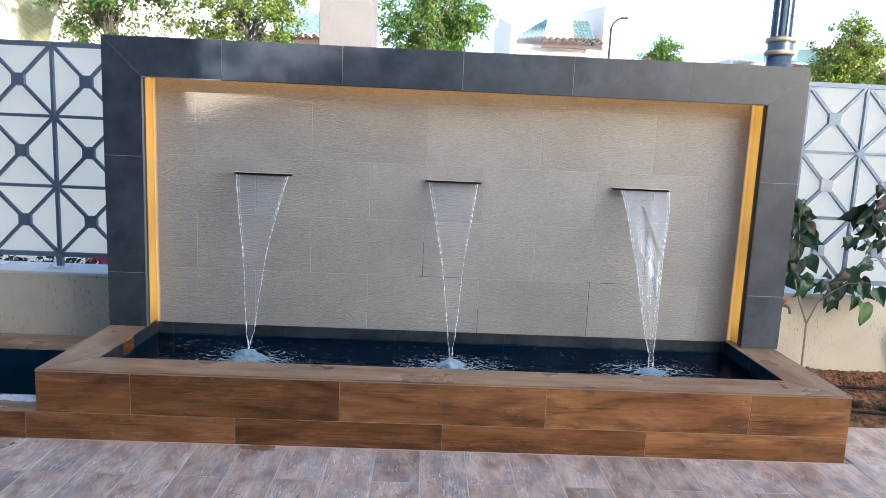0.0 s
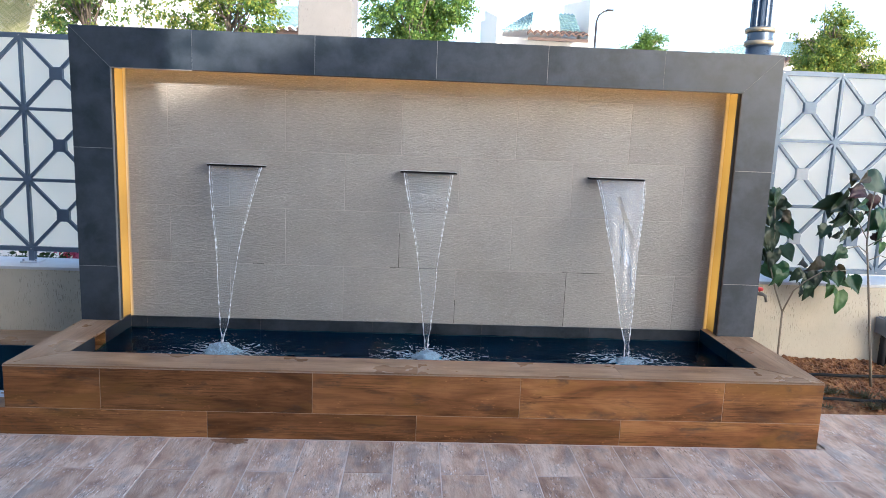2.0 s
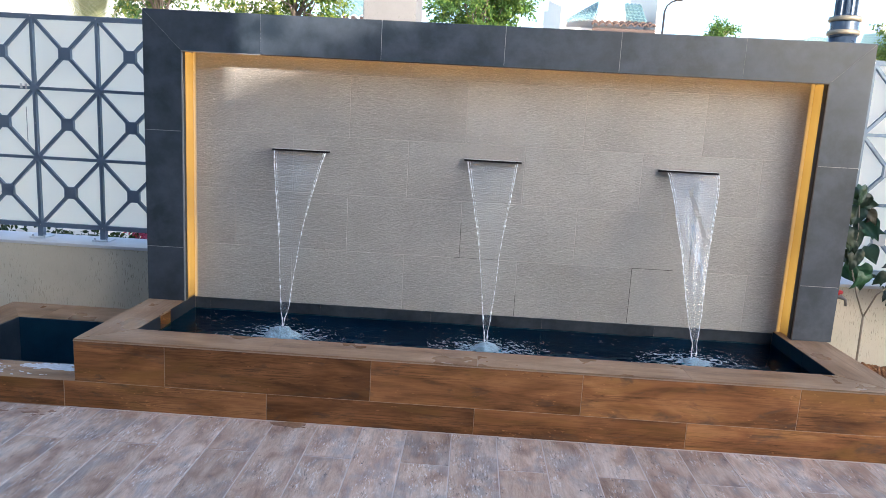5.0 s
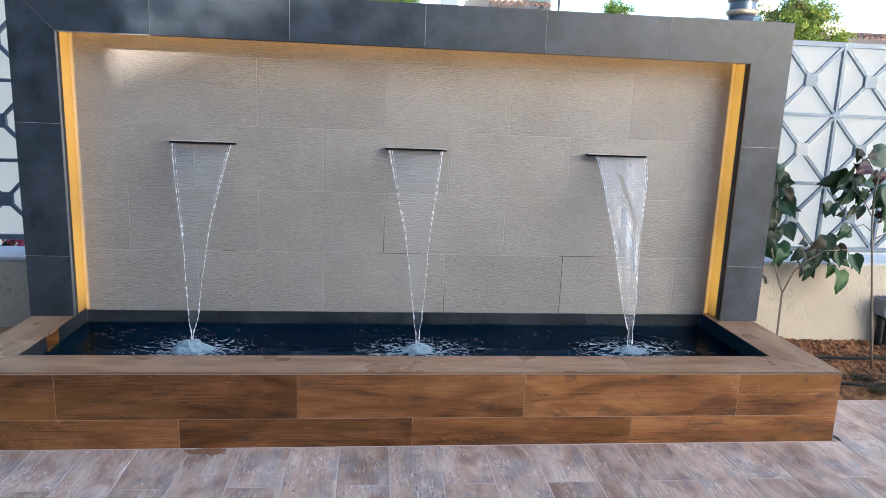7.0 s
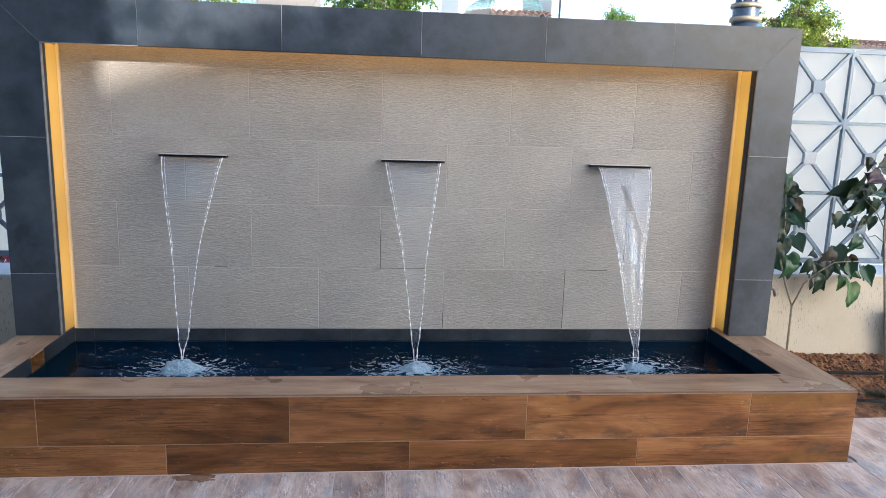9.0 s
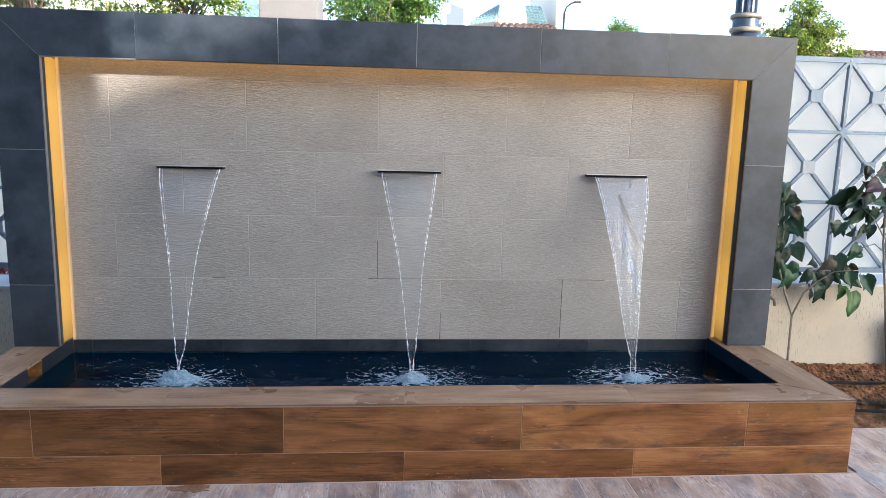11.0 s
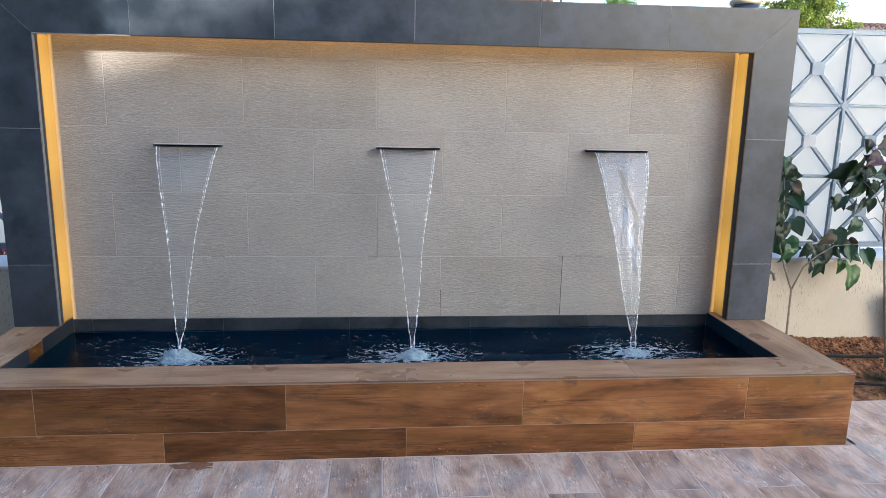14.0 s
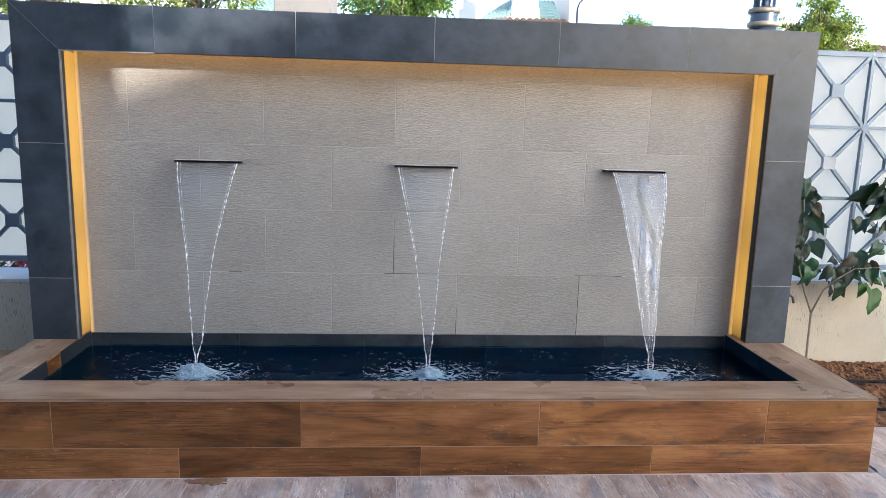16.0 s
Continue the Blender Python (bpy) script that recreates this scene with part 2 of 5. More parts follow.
def emit_material(name, colour, strength):
    n = Nodes(name)
    n.set(Base_Color=(0.22, 0.12, 0.03), Roughness=0.6, Emission_Color=colour, Emission_Strength=strength)
    return n.mat


def graded_light_material(name, near, far, strength):
    """Tape light washing a return, put into emission: brightest at its front, uneven lengthwise."""
    n = Nodes(name)
    split = n.add("ShaderNodeSeparateXYZ", Vector=n.coords(space="Generated"))
    depth = split.outputs["Y"]
    run = n.noise(n.coords((0.01, 0.01, 1.7)), 1.0, 2, 0.5)
    power = n.math("MULTIPLY", n.ramp(depth, (0.0, 0.85), (0.3, 1.0), (1.0, 0.85)), n.ramp(run, (0.35, 0.62), (0.62, 1.0)))
    end = n.ramp(split.outputs["Z"], (0.0, 0.35), (0.08, 1.0))
    power = n.math("MULTIPLY", n.math("MULTIPLY", power, end), strength)
    n.set(Base_Color=(0.22, 0.12, 0.03), Roughness=0.6, Emission_Color=n.ramp(depth, (0.2, near), (1.0, far)), Emission_Strength=power)
    return n.mat


def edge_glow_material(name, flip, strength):
    """Narrow glow on the panel's border, put into emission, brightest by the tape, fading inwards."""
    n = Nodes(name)
    split = n.add("ShaderNodeSeparateXYZ", Vector=n.coords(space="Generated"))
    across = split.outputs["X"]
    if flip:
        across = n.math("SUBTRACT", 1.0, across)
    run = n.noise(n.coords((0.01, 0.01, 1.7)), 1.0, 2, 0.5)
    power = n.math("MULTIPLY", n.ramp(across, (0.0, 1.0), (0.5, 0.92), (1.0, 0.2)), n.ramp(run, (0.35, 0.62), (0.62, 1.0)))
    n.set(Base_Color=(0.33, 0.29, 0.25), Roughness=0.6, Emission_Color=(1.0, 0.50, 0.075), Emission_Strength=n.math("MULTIPLY", power, strength))
    return n.mat


def film_material(name, veil, tint, torn=False):
    """A thin sheet of running water: clear, with a faint milky veil in long streaks and a gloss at grazing angles."""
    n = Nodes(name)
    co = n.tree.nodes.new("ShaderNodeTexCoord").outputs["Object"]
    split = n.add("ShaderNodeSeparateXYZ", Vector=co)
    x, z = split.outputs["X"], split.outputs["Z"]
    streak = n.noise(n.coords((70, 1, 5)), 1.0, 4, 0.6, 0.3)
    fine = n.noise(n.coords((26, 1, 150)), 1.0, 3, 0.6)
    milk = n.math("MULTIPLY", n.ramp(streak, (0.30, 0.8 if torn else 0.6), (0.70, 1.0)), veil)
    head = n.math("MULTIPLY", n.ramp(z, (0.93, 0.0), (1.0, 1.0)), n.ramp(fine, (0.46, 0.0), (0.60, 1.0)))
    milk = n.math("ADD", milk, n.math("MULTIPLY", head, 0.06))
    if torn:
        line = n.math("ADD", n.math("MULTIPLY", n.math("SUBTRACT", 1.04, z), 0.32), -0.008)
        off = n.math("ABSOLUTE", n.math("SUBTRACT", n.math("ADD", x, n.math("MULTIPLY", n.math("SUBTRACT", streak, 0.5), 0.03)), line))
        gap = n.math("MULTIPLY", n.ramp(off, (0.008, 1.0), (0.016, 0.0)), n.math("MULTIPLY", n.ramp(z, (0.76, 0.0), (0.84, 1.0)), n.math("LESS_THAN", z, 1.05)))
        white = n.math("ABSOLUTE", n.math("SUBTRACT", x, n.math("ADD", n.math("MULTIPLY", n.math("SUBTRACT", 0.88, z), 0.26), -0.012)))
        ragged = n.ramp(n.noise(n.coords((90, 1, 9)), 1.0, 4, 0.65, 0.5), (0.40, 0.0), (0.58, 1.0))
        white = n.math("MULTIPLY", n.math("MULTIPLY", n.ramp(white, (0.012, 1.0), (0.034, 0.0)), ragged), n.math("MULTIPLY", n.ramp(z, (0.55, 0.0), (0.66, 1.0)), n.ramp(z, (0.86, 1.0), (0.96, 0.0))))
        milk = n.math("ADD", n.math("MULTIPLY", milk, n.ramp(z, (0.40, 0.45), (0.85, 1.0))), n.math("MULTIPLY", white, 0.38))
        milk = n.math("MULTIPLY", milk, n.math("SUBTRACT", 1.0, n.math("MULTIPLY", gap, 0.93)))
    clear = n.add("ShaderNodeBsdfTransparent", Color=(0.98, 0.985, 0.988, 1))
    n.set(Base_Color=tint, Roughness=0.25, Specular_IOR_Level=0.6)
    n.bump(fine, 0.12, 0.002)
    body = n.tree.nodes.new("ShaderNodeMixShader")
    n.put(body, "0", milk)
    n.tree.links.new(clear.outputs[0], body.inputs[1])
    n.tree.links.new(n.bsdf.outputs[0], body.inputs[2])
    gloss = n.add("ShaderNodeBsdfGlossy", Roughness=0.08)
    n.put(gloss, "Normal", n.bsdf.inputs["Normal"].links[0].from_socket)
    edge = n.add("ShaderNodeFresnel", IOR=1.33)
    skin = n.tree.nodes.new("ShaderNodeMixShader")
    n.put(skin, "0", n.math("MULTIPLY", edge.outputs[0], 0.45))
    n.tree.links.new(body.outputs[0], skin.inputs[1])
    n.tree.links.new(gloss.outputs[0], skin.inputs[2])
    n.tree.links.new(skin.outputs[0], n.tree.nodes["Material Output"].inputs[0])
    return n.mat


def bubble_material():
    """Clear skin whose gloss grows towards its rim."""
    n = Nodes("clear_bubble")
    clear = n.add("ShaderNodeBsdfTransparent", Color=(0.93, 0.96, 0.97, 1))
    gloss = n.add("ShaderNodeBsdfGlossy", Color=(0.85, 0.93, 0.97, 1), Roughness=0.12)
    edge = n.add("ShaderNodeLayerWeight", Blend=0.35)
    skin = n.tree.nodes.new("ShaderNodeMixShader")
    n.put(skin, "0", n.math("POWER", edge.outputs["Facing"], 1.4))
    n.tree.links.new(clear.outputs[0], skin.inputs[1])
    n.tree.links.new(gloss.outputs[0], skin.inputs[2])
    n.tree.links.new(skin.outputs[0], n.tree.nodes["Material Output"].inputs[0])
    return n.mat


M_BASE = wood_tile("brown_wood_tile", (0.060, 0.024, 0.0090), (0.197, 0.082, 0.0295), (0.335, 0.156, 0.063), 0.40, 1.0)
M_CAP = wood_tile("cap_wood_tile", (0.175, 0.096, 0.050), (0.318, 0.189, 0.107), (0.415, 0.267, 0.158), 0.36, 0.8)
M_FLOOR = floor_tile_material()
M_GROUT = plain("pale_grout", (0.60, 0.505, 0.44), 0.85, scale=30)
M_BROWNGROUT = plain("brown_grout", (0.34, 0.235, 0.165), 0.85, scale=30)
M_GREYGROUT = plain("grey_grout", (0.36, 0.35, 0.335), 0.85, vary=0.5, scale=5)
M_SLATE = slate_material()
M_SLATE_WET = slate_material("wet_slate_tile", (0.009, 0.013, 0.018), (0.044, 0.051, 0.058), 0.32, 0.6)
M_NAVY = slate_material("navy_pool_tile", (0.003, 0.018, 0.036), (0.006, 0.030, 0.053), 0.35, 0.3)
M_STONE = ripple_stone_material()
M_CORE = plain("taupe_grout", (0.36, 0.322, 0.288), 0.9, scale=20)
M_TRIM = plain("grey_edge_trim", (0.26, 0.255, 0.25), 0.45, 0.3)
M_DARKTRIM = plain("bronze_edge_trim", (0.035, 0.022, 0.016), 0.5, 0.3)
M_WALL = stucco_material("cream_scratched_render", (0.53, 0.475, 0.365), 0.75)
M_COPING = plain("painted_coping", (0.54, 0.54, 0.545), 0.6, vary=0.22, scale=9)
M_LATTICE = plain("grey_metallic_paint", (0.150, 0.190, 0.245), 0.42, 0.4)
M_ACRYLIC = acrylic_material()
M_PALE = plain("pale_rosette", (0.36, 0.38, 0.40), 0.5)
M_STEEL = plain("brushed_steel", (0.45, 0.45, 0.46), 0.3, 1.0)
M_LIPSTEEL = plain("pale_satin_steel", (0.40, 0.39, 0.38), 0.42, 0.25)
M_DARK = plain("dark_slot", (0.010, 0.010, 0.011), 0.9)
M_LED = graded_light_material("warm_led_wash", (1.0, 0.52, 0.085), (1.0, 0.50, 0.075), 0.20)
M_GLOW_EDGE = [edge_glow_material("warm_edge_glow", flip, 0.19) for flip in (False, True)]
M_LED_TOP = emit_material("warm_led_tape", (1.0, 0.50, 0.11), 1.5)
M_WATER = water_material("pool_water", (0.05, 0.36, 0.60), 0.02, 1.06)
M_SHEET = film_material("falling_water", 0.035, (0.80, 0.84, 0.88))
M_TORN = film_material("torn_falling_water", 0.17, (0.60, 0.64, 0.69), True)
M_ROPE = water_material("aerated_water", (0.95, 0.97, 1.0), 0.12, 1.33, 0.30)
M_MOUND = water_material("frothing_water", (0.46, 0.60, 0.66), 0.3, 1.25, 0.5, 0.3)
M_FOAM = water_material("lacy_foam", (0.40, 0.53, 0.60), 0.4, 1.2, 0.40, 0.25)
M_BUBBLE = bubble_material()
M_SOIL = soil_material()
M_CREAM = stucco_material("pillar_render", (0.205, 0.19, 0.176), 0.95)
M_DARKWALL = plain("brown_render", (0.10, 0.085, 0.07), 0.9, vary=0.2, scale=3)
M_WHITE = plain("white_render", (0.52, 0.50, 0.475), 0.85, vary=0.04, scale=2)
M_TEAL = plain("teal_glazed_tile", (0.18, 0.27, 0.28), 0.5, vary=0.25, scale=3)
M_TERRA = plain("terracotta_tile", (0.10, 0.058, 0.044), 0.8, vary=0.35, scale=6)
# warmer and paler than M_WHITE: light on the shaded faces put into colour
M_PARTY = plain("lightened_party_wall", (0.78, 0.69, 0.57), 0.85, vary=0.05, scale=2)
M_BROWNWOOD = plain("brown_timber", (0.06, 0.033, 0.024), 0.7, vary=0.25)
M_POST = plain("brown_steel_post", (0.045, 0.026, 0.022), 0.5)
M_DARKWOOD = plain("dark_pergola_timber", (0.022, 0.014, 0.012), 0.7, vary=0.3)
M_GLASS = plain("dark_window_glass", (0.03, 0.04, 0.05), 0.08)
M_BLUEPOST = plain("blue_grey_enamel", (0.045, 0.065, 0.10), 0.3, 0.3)
M_GOLD = plain("dull_gold", (0.25, 0.205, 0.14), 0.5, 0.4)
M_POLE = plain("dark_pole", (0.03, 0.025, 0.025), 0.5, 0.3)
M_BARK = plain("grey_brown_bark", (0.16, 0.12, 0.085), 0.9, vary=0.35, scale=14)
M_STEM = plain("sapling_bark", (0.20, 0.165, 0.12), 0.8, vary=0.3, scale=30)
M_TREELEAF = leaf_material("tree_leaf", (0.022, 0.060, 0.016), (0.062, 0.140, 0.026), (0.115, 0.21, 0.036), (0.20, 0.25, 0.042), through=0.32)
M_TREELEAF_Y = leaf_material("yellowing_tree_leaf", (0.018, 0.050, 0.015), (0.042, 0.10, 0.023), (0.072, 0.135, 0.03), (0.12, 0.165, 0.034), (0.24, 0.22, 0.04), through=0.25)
# brighter, yellower copy of M_TREELEAF with sunlight put into its colours
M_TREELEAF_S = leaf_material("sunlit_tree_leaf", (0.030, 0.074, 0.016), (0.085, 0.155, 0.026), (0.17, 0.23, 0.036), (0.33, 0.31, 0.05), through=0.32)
M_SHRUB = leaf_material("dark_shrub_leaf", (0.007, 0.018, 0.008), (0.014, 0.032, 0.012), (0.025, 0.048, 0.016))
M_PALM = leaf_material("palm_leaflet", (0.34, 0.35, 0.17), (0.46, 0.44, 0.23), (0.58, 0.53, 0.32))
M_BIGLEAF = leaf_material("dark_green_leaf", (0.003, 0.013, 0.006), (0.005, 0.021, 0.009), (0.009, 0.032, 0.012), rough=0.40, vein=True, per_object=True)
M_MIDLEAF = leaf_material("mid_green_leaf", (0.007, 0.040, 0.016), (0.012, 0.058, 0.022), (0.020, 0.072, 0.028), rough=0.40, vein=True, per_object=True)
M_LIGHTLEAF = leaf_material("light_green_leaf", (0.045, 0.11, 0.022), (0.065, 0.14, 0.028), rough=0.4, vein=True, per_object=True)
M_GREYLEAF = leaf_material("grey_green_leaf", (0.022, 0.055, 0.036), (0.04, 0.080, 0.056), rough=0.45, vein=True, per_object=True)
M_BROWNLEAF = leaf_material("withered_leaf", (0.028, 0.018, 0.012), (0.06, 0.042, 0.012), (0.020, 0.016, 0.018), rough=0.45, vein=True, per_object=True)
M_REDLEAF = leaf_material("dark_red_leaf", (0.022, 0.006, 0.012), (0.040, 0.008, 0.014), (0.025, 0.015, 0.020), rough=0.45, vein=True, per_object=True)
M_PINK = leaf_material("pink_bract", (0.55, 0.04, 0.13), (0.65, 0.10, 0.22), (0.5, 0.03, 0.06))
M_BLACK = plain("black_plastic", (0.005, 0.005, 0.005), 0.85)
M_BOX = plain("grey_plastic", (0.19, 0.205, 0.23), 0.5)
M_RED = plain("red_plastic", (0.55, 0.03, 0.03), 0.4)
M_BRASS = plain("tarnished_chrome", (0.16, 0.15, 0.14), 0.35, 0.8)
M_SAND = plain("pale_sand", (0.50, 0.43, 0.34), 0.95, vary=0.2, scale=0.7)
M_DRY = leaf_material("dry_grass", (0.035, 0.026, 0.012), (0.07, 0.050, 0.025), (0.022, 0.022, 0.010), (0.11, 0.08, 0.04))


# ------------------------------------------------------------------ mesh helpers
def placed(ob):
    """Where an object stands in the world, by its parents."""
    return placed(ob.parent) @ ob.matrix_parent_inverse @ ob.matrix_basis if ob.parent else ob.matrix_basis.copy()


def attach(ob, parent):
    """Parents ob so that its own pose stays in world terms."""
    if parent:
        ob.parent = parent
        ob.matrix_parent_inverse = placed(parent).inverted()


def from_lists(name, verts, faces, material, parent=None, smooth=False):
    me = bpy.data.meshes.new(name)
    me.from_pydata(verts, [], faces)
    me.materials.append(material)
    if smooth:
        me.polygons.foreach_set("use_smooth", [True] * len(me.polygons))
    me.update()
    ob = new(name, me)
    attach(ob, parent)
    return ob


def part(name, bm, material, parent=None, label="", smooth=False, fix=True):
    if fix:
        bmesh.ops.recalc_face_normals(bm, faces=bm.faces)
    me = bpy.data.meshes.new(name)
    bm.to_mesh(me)
    bm.free()
    me.materials.append(material)
    if smooth:
        me.polygons.foreach_set("use_smooth", [True] * len(me.polygons))
    ob = new(name, me)
    attach(ob, parent)
    if label:
        tagged(ob, label)
    return ob


def empty(name, x=0.0, y=0.0, z=0.0):
    ob = new(name)
    ob.matrix_basis = pose(x, y, z)
    return ob


def box(bm, x0, x1, y0, y1, z0, z1, bevel=0.0):
    vs = [bm.verts.new((x, y, z)) for z in (z0, z1) for y in (y0, y1) for x in (x0, x1)]
    fs = [bm.faces.new([vs[i] for i in f]) for f in ((0, 2, 3, 1), (4, 5, 7, 6), (0, 1, 5, 4), (2, 6, 7, 3), (0, 4, 6, 2), (1, 3, 7, 5))]
    if bevel:
        edges = list({e for f in fs for e in f.edges})
        bmesh.ops.bevel(bm, geom=edges, offset=bevel, segments=2, affect="EDGES", profile=0.5)


def boxes(*args, bevel=0.0):
    bm = bmesh.new()
    for a in args:
        box(bm, *a, bevel=bevel)
    return bm


def prism(bm, poly, lo, hi, axis="z"):
    """A straight prism over a polygon; axis names the direction of extrusion."""
    def at(a, b, c):
        return (a, b, c) if axis == "z" else (a, c, b) if axis == "y" else (c, a, b)
    low = [bm.verts.new(at(a, b, lo)) for a, b in poly]
    high = [bm.verts.new(at(a, b, hi)) for a, b in poly]
    bm.faces.new(low[::-1])
    bm.faces.new(high)
    k = len(poly)
    for i in range(k):
        bm.faces.new((low[i], low[(i + 1) % k], high[(i + 1) % k], high[i]))


def tube(bm, pts, radii, sides=8, close=True):
    """A round tube through points with a radius at each."""
    pts = [Vector(p) for p in pts]
    rings = []
    side = Vector((1, 0, 0))
    for i, p in enumerate(pts):
        d = (pts[min(i + 1, len(pts) - 1)] - pts[max(i - 1, 0)]).normalized()
        side = side - d * side.dot(d)
        if side.length < 1e-3:
            side = d.orthogonal()
        side.normalize()
        up = d.cross(side)
        r = radii[i] if hasattr(radii, "__len__") else radii
        rings.append([bm.verts.new(p + (side * math.cos(a) + up * math.sin(a)) * r) for a in (2 * math.pi * k / sides for k in range(sides))])
    for a, b in zip(rings, rings[1:]):
        for k in range(sides):
            bm.faces.new((a[k], a[(k + 1) % sides], b[(k + 1) % sides], b[k]))
    if close:
        bm.faces.new(rings[0][::-1])
        bm.faces.new(rings[-1])


def lathe(bm, x, y, profile, sides=24):
    """A turned form: profile is a list of (radius, z)."""
    rings = [[bm.verts.new((x + r * math.cos(2 * math.pi * k / sides), y + r * math.sin(2 * math.pi * k / sides), z)) for k in range(sides)] for r, z in profile]
    for a, b in zip(rings, rings[1:]):
        for k in range(sides):
            bm.faces.new((a[k], a[(k + 1) % sides], b[(k + 1) % sides], b[k]))
    bm.faces.new(rings[0][::-1])
    bm.faces.new(rings[-1])


TILES = {}


def tile_mesh(name, lx, ly, t, material, chamfer=0.0015):
    """A shared flat tile, local x its length, y its width, z its face, with eased edges."""
    key = (round(lx, 4), round(ly, 4), t, material.name)
    if key not in TILES:
        v = []
        for inset, z in ((0, 0), (0, t - chamfer), (chamfer, t)):
            hx, hy = lx / 2 - inset, ly / 2 - inset
            v += [(-hx, -hy, z), (hx, -hy, z), (hx, hy, z), (-hx, hy, z)]
        f = [(3, 2, 1, 0), (8, 9, 10, 11)]
        for b in (0, 4):
            f += [(b + i, b + (i + 1) % 4, b + 4 + (i + 1) % 4, b + 4 + i) for i in range(4)]
        me = bpy.data.meshes.new(name)
        me.from_pydata(v, [], f)
        me.materials.append(material)
        TILES[key] = me
    return TILES[key]


FACE_FRONT = pose(0, 0, 0, 90)                      # face towards -y, length along x
FACE_UP_Y = pose(0, 0, 0, 0, 0, 90)                 # face up, length along y
FACE_UP_X = Matrix.Identity(4)                      # face up, length along x


def lay(name, centre, turn, lx, ly, t, material, parent, gap=0.003):
    ob = new(name, tile_mesh(name, lx - gap, ly - gap, t, material))
    attach(ob, parent)
    ob.matrix_basis = Matrix.Translation(centre) @ turn
    return ob


def poly_tile(name, pts, base, t, turn, origin, material, parent, gap=0.0015):
    """A cut tile: pts in the tile's own plane (x along the grain), shrunk by a joint."""
    if sum(pts[i - 1][0] * pts[i][1] - pts[i][0] * pts[i - 1][1] for i in range(len(pts))) < 0:
        pts = pts[::-1]
    c = Vector((sum(p[0] for p in pts) / len(pts), sum(p[1] for p in pts) / len(pts)))
    k = len(pts)
    shr = []
    for i in range(k):
        a, b, d = Vector(pts[i - 1]), Vector(pts[i]), Vector(pts[(i + 1) % k])
        e1, e2 = (b - a).normalized(), (d - b).normalized()
        n1, n2 = Vector((-e1.y, e1.x)), Vector((-e2.y, e2.x))
        m = (n1 + n2)
        m /= max(0.2, m.dot(n1))
        shr.append(b + m * gap - c)
    bm = bmesh.new()
    prism(bm, [tuple(p) for p in shr], base, base + t)
    ob = part(name, bm, material, parent)
    ob.matrix_basis = origin @ turn @ Matrix.Translation((c.x, c.y, 0))
    return ob


# ------------------------------------------------------------------ plan (metres)
BX0, BX1 = -1.751, 1.802          # fountain base, outer sides
BASE_TOP = 0.314
ROW = 0.121                       # height of the lower row of planks
IX0, IX1, IY0 = -1.557, 1.586, 0.188   # pool, inner sides and front
FY = 0.705                        # front of the slate frame
FX0, FX1, FTOP = -1.752, 1.819, 1.796  # frame, outer
GX0, GX1, GTOP = -1.556, 1.620, 1.602  # frame, inner
PY = 0.850                        # face of the stone panel
LIP = 0.8080                      # front of the spout lips
PLINTH = 0.303                    # top of the slate upstand at the back of the pool
BACK = 1.02                       # rear of the fountain wall
WATER = 0.243
WALL_Y0, WALL_Y1, WALL_TOP, WALL_STEP = 1.13, 1.40, 0.482, 0.524   # the wall is a little higher east of the fountain
FENCE_Y = 1.275
T = 0.009                         # tile thickness

# ------------------------------------------------------------------ ground and floor
bm = bmesh.new()
box(bm, -400, 400, -400, 900, -0.60, -0.35)
tagged(part("ground", bm, M_SAND), "pale sandy ground reaching the horizon", "ground", kind="structure")

floor = part("floor", boxes((-4.6, 4.6, -6.0, 0.0, -0.36, -0.0015), (1.81, 4.6, 0.0005, 0.425, -0.36, -0.0015), (-4.6, -2.787, 0.0005, 1.13, -0.36, -0.0015)), M_GROUT)
tagged(floor, "patio floor of grey-mauve wood-look plank tiles with pale joints", "floor", kind="structure")

# ------------------------------------------------------------------ boundary wall
wall = part("wall_north", boxes((-7.0, 0.0, WALL_Y0, WALL_Y1, -0.36, WALL_TOP), (0.001, 7.0, WALL_Y0, WALL_Y1, -0.36, WALL_STEP), bevel=0.004), M_WALL)
tagged(wall, "low cream boundary wall with vertically scratched render", "wall", kind="structure")
cop = part("trim", boxes((-7.0, -0.002, WALL_Y0 - 0.006, WALL_Y1 + 0.006, WALL_TOP, WALL_TOP + 0.018), (0.001, 7.0, WALL_Y0 - 0.006, WALL_Y1 + 0.006, WALL_STEP, WALL_STEP + 0.018), bevel=0.003), M_COPING)
tagged(cop, "pale grey painted coping along the boundary wall", "coping", kind="structure")

# unseen plain wall added behind the camera, its outline cut to shade the patio
bm = bmesh.new()
prism(bm, [(-5.4, -0.36), (8.4, -0.36), (8.4, 2.2), (3.60, 2.2), (3.60, 7.4), (-5.4, 7.4)], -6.3, -6.0, "y")
tagged(part("wall_south", bm, M_WHITE), "unseen plain pale wall added to keep sun off the patio", "wall", kind="structure")
# unseen far blocker, its slope added to shape the low sun's patch on the slate
bm = bmesh.new()
prism(bm, [(13.0, -0.34), (21.0, -0.34), (21.0, 10.19), (16.3, 10.19), (13.0, 9.02)], -20.6, -20.0, "y")
tagged(part("wall_gable", bm, M_WHITE), "unseen sloped pale blocker added to shape the sun patch", "wall", kind="structure")
# unseen dark wall added to cut skylight and darken reflections on the left
tagged(part("wall_west", boxes((-4.75, -4.61, -5.99, 1.12, -0.36, 4.5)), M_DARKWALL), "unseen dark side wall added to dim the patio's left", "wall", kind="structure")

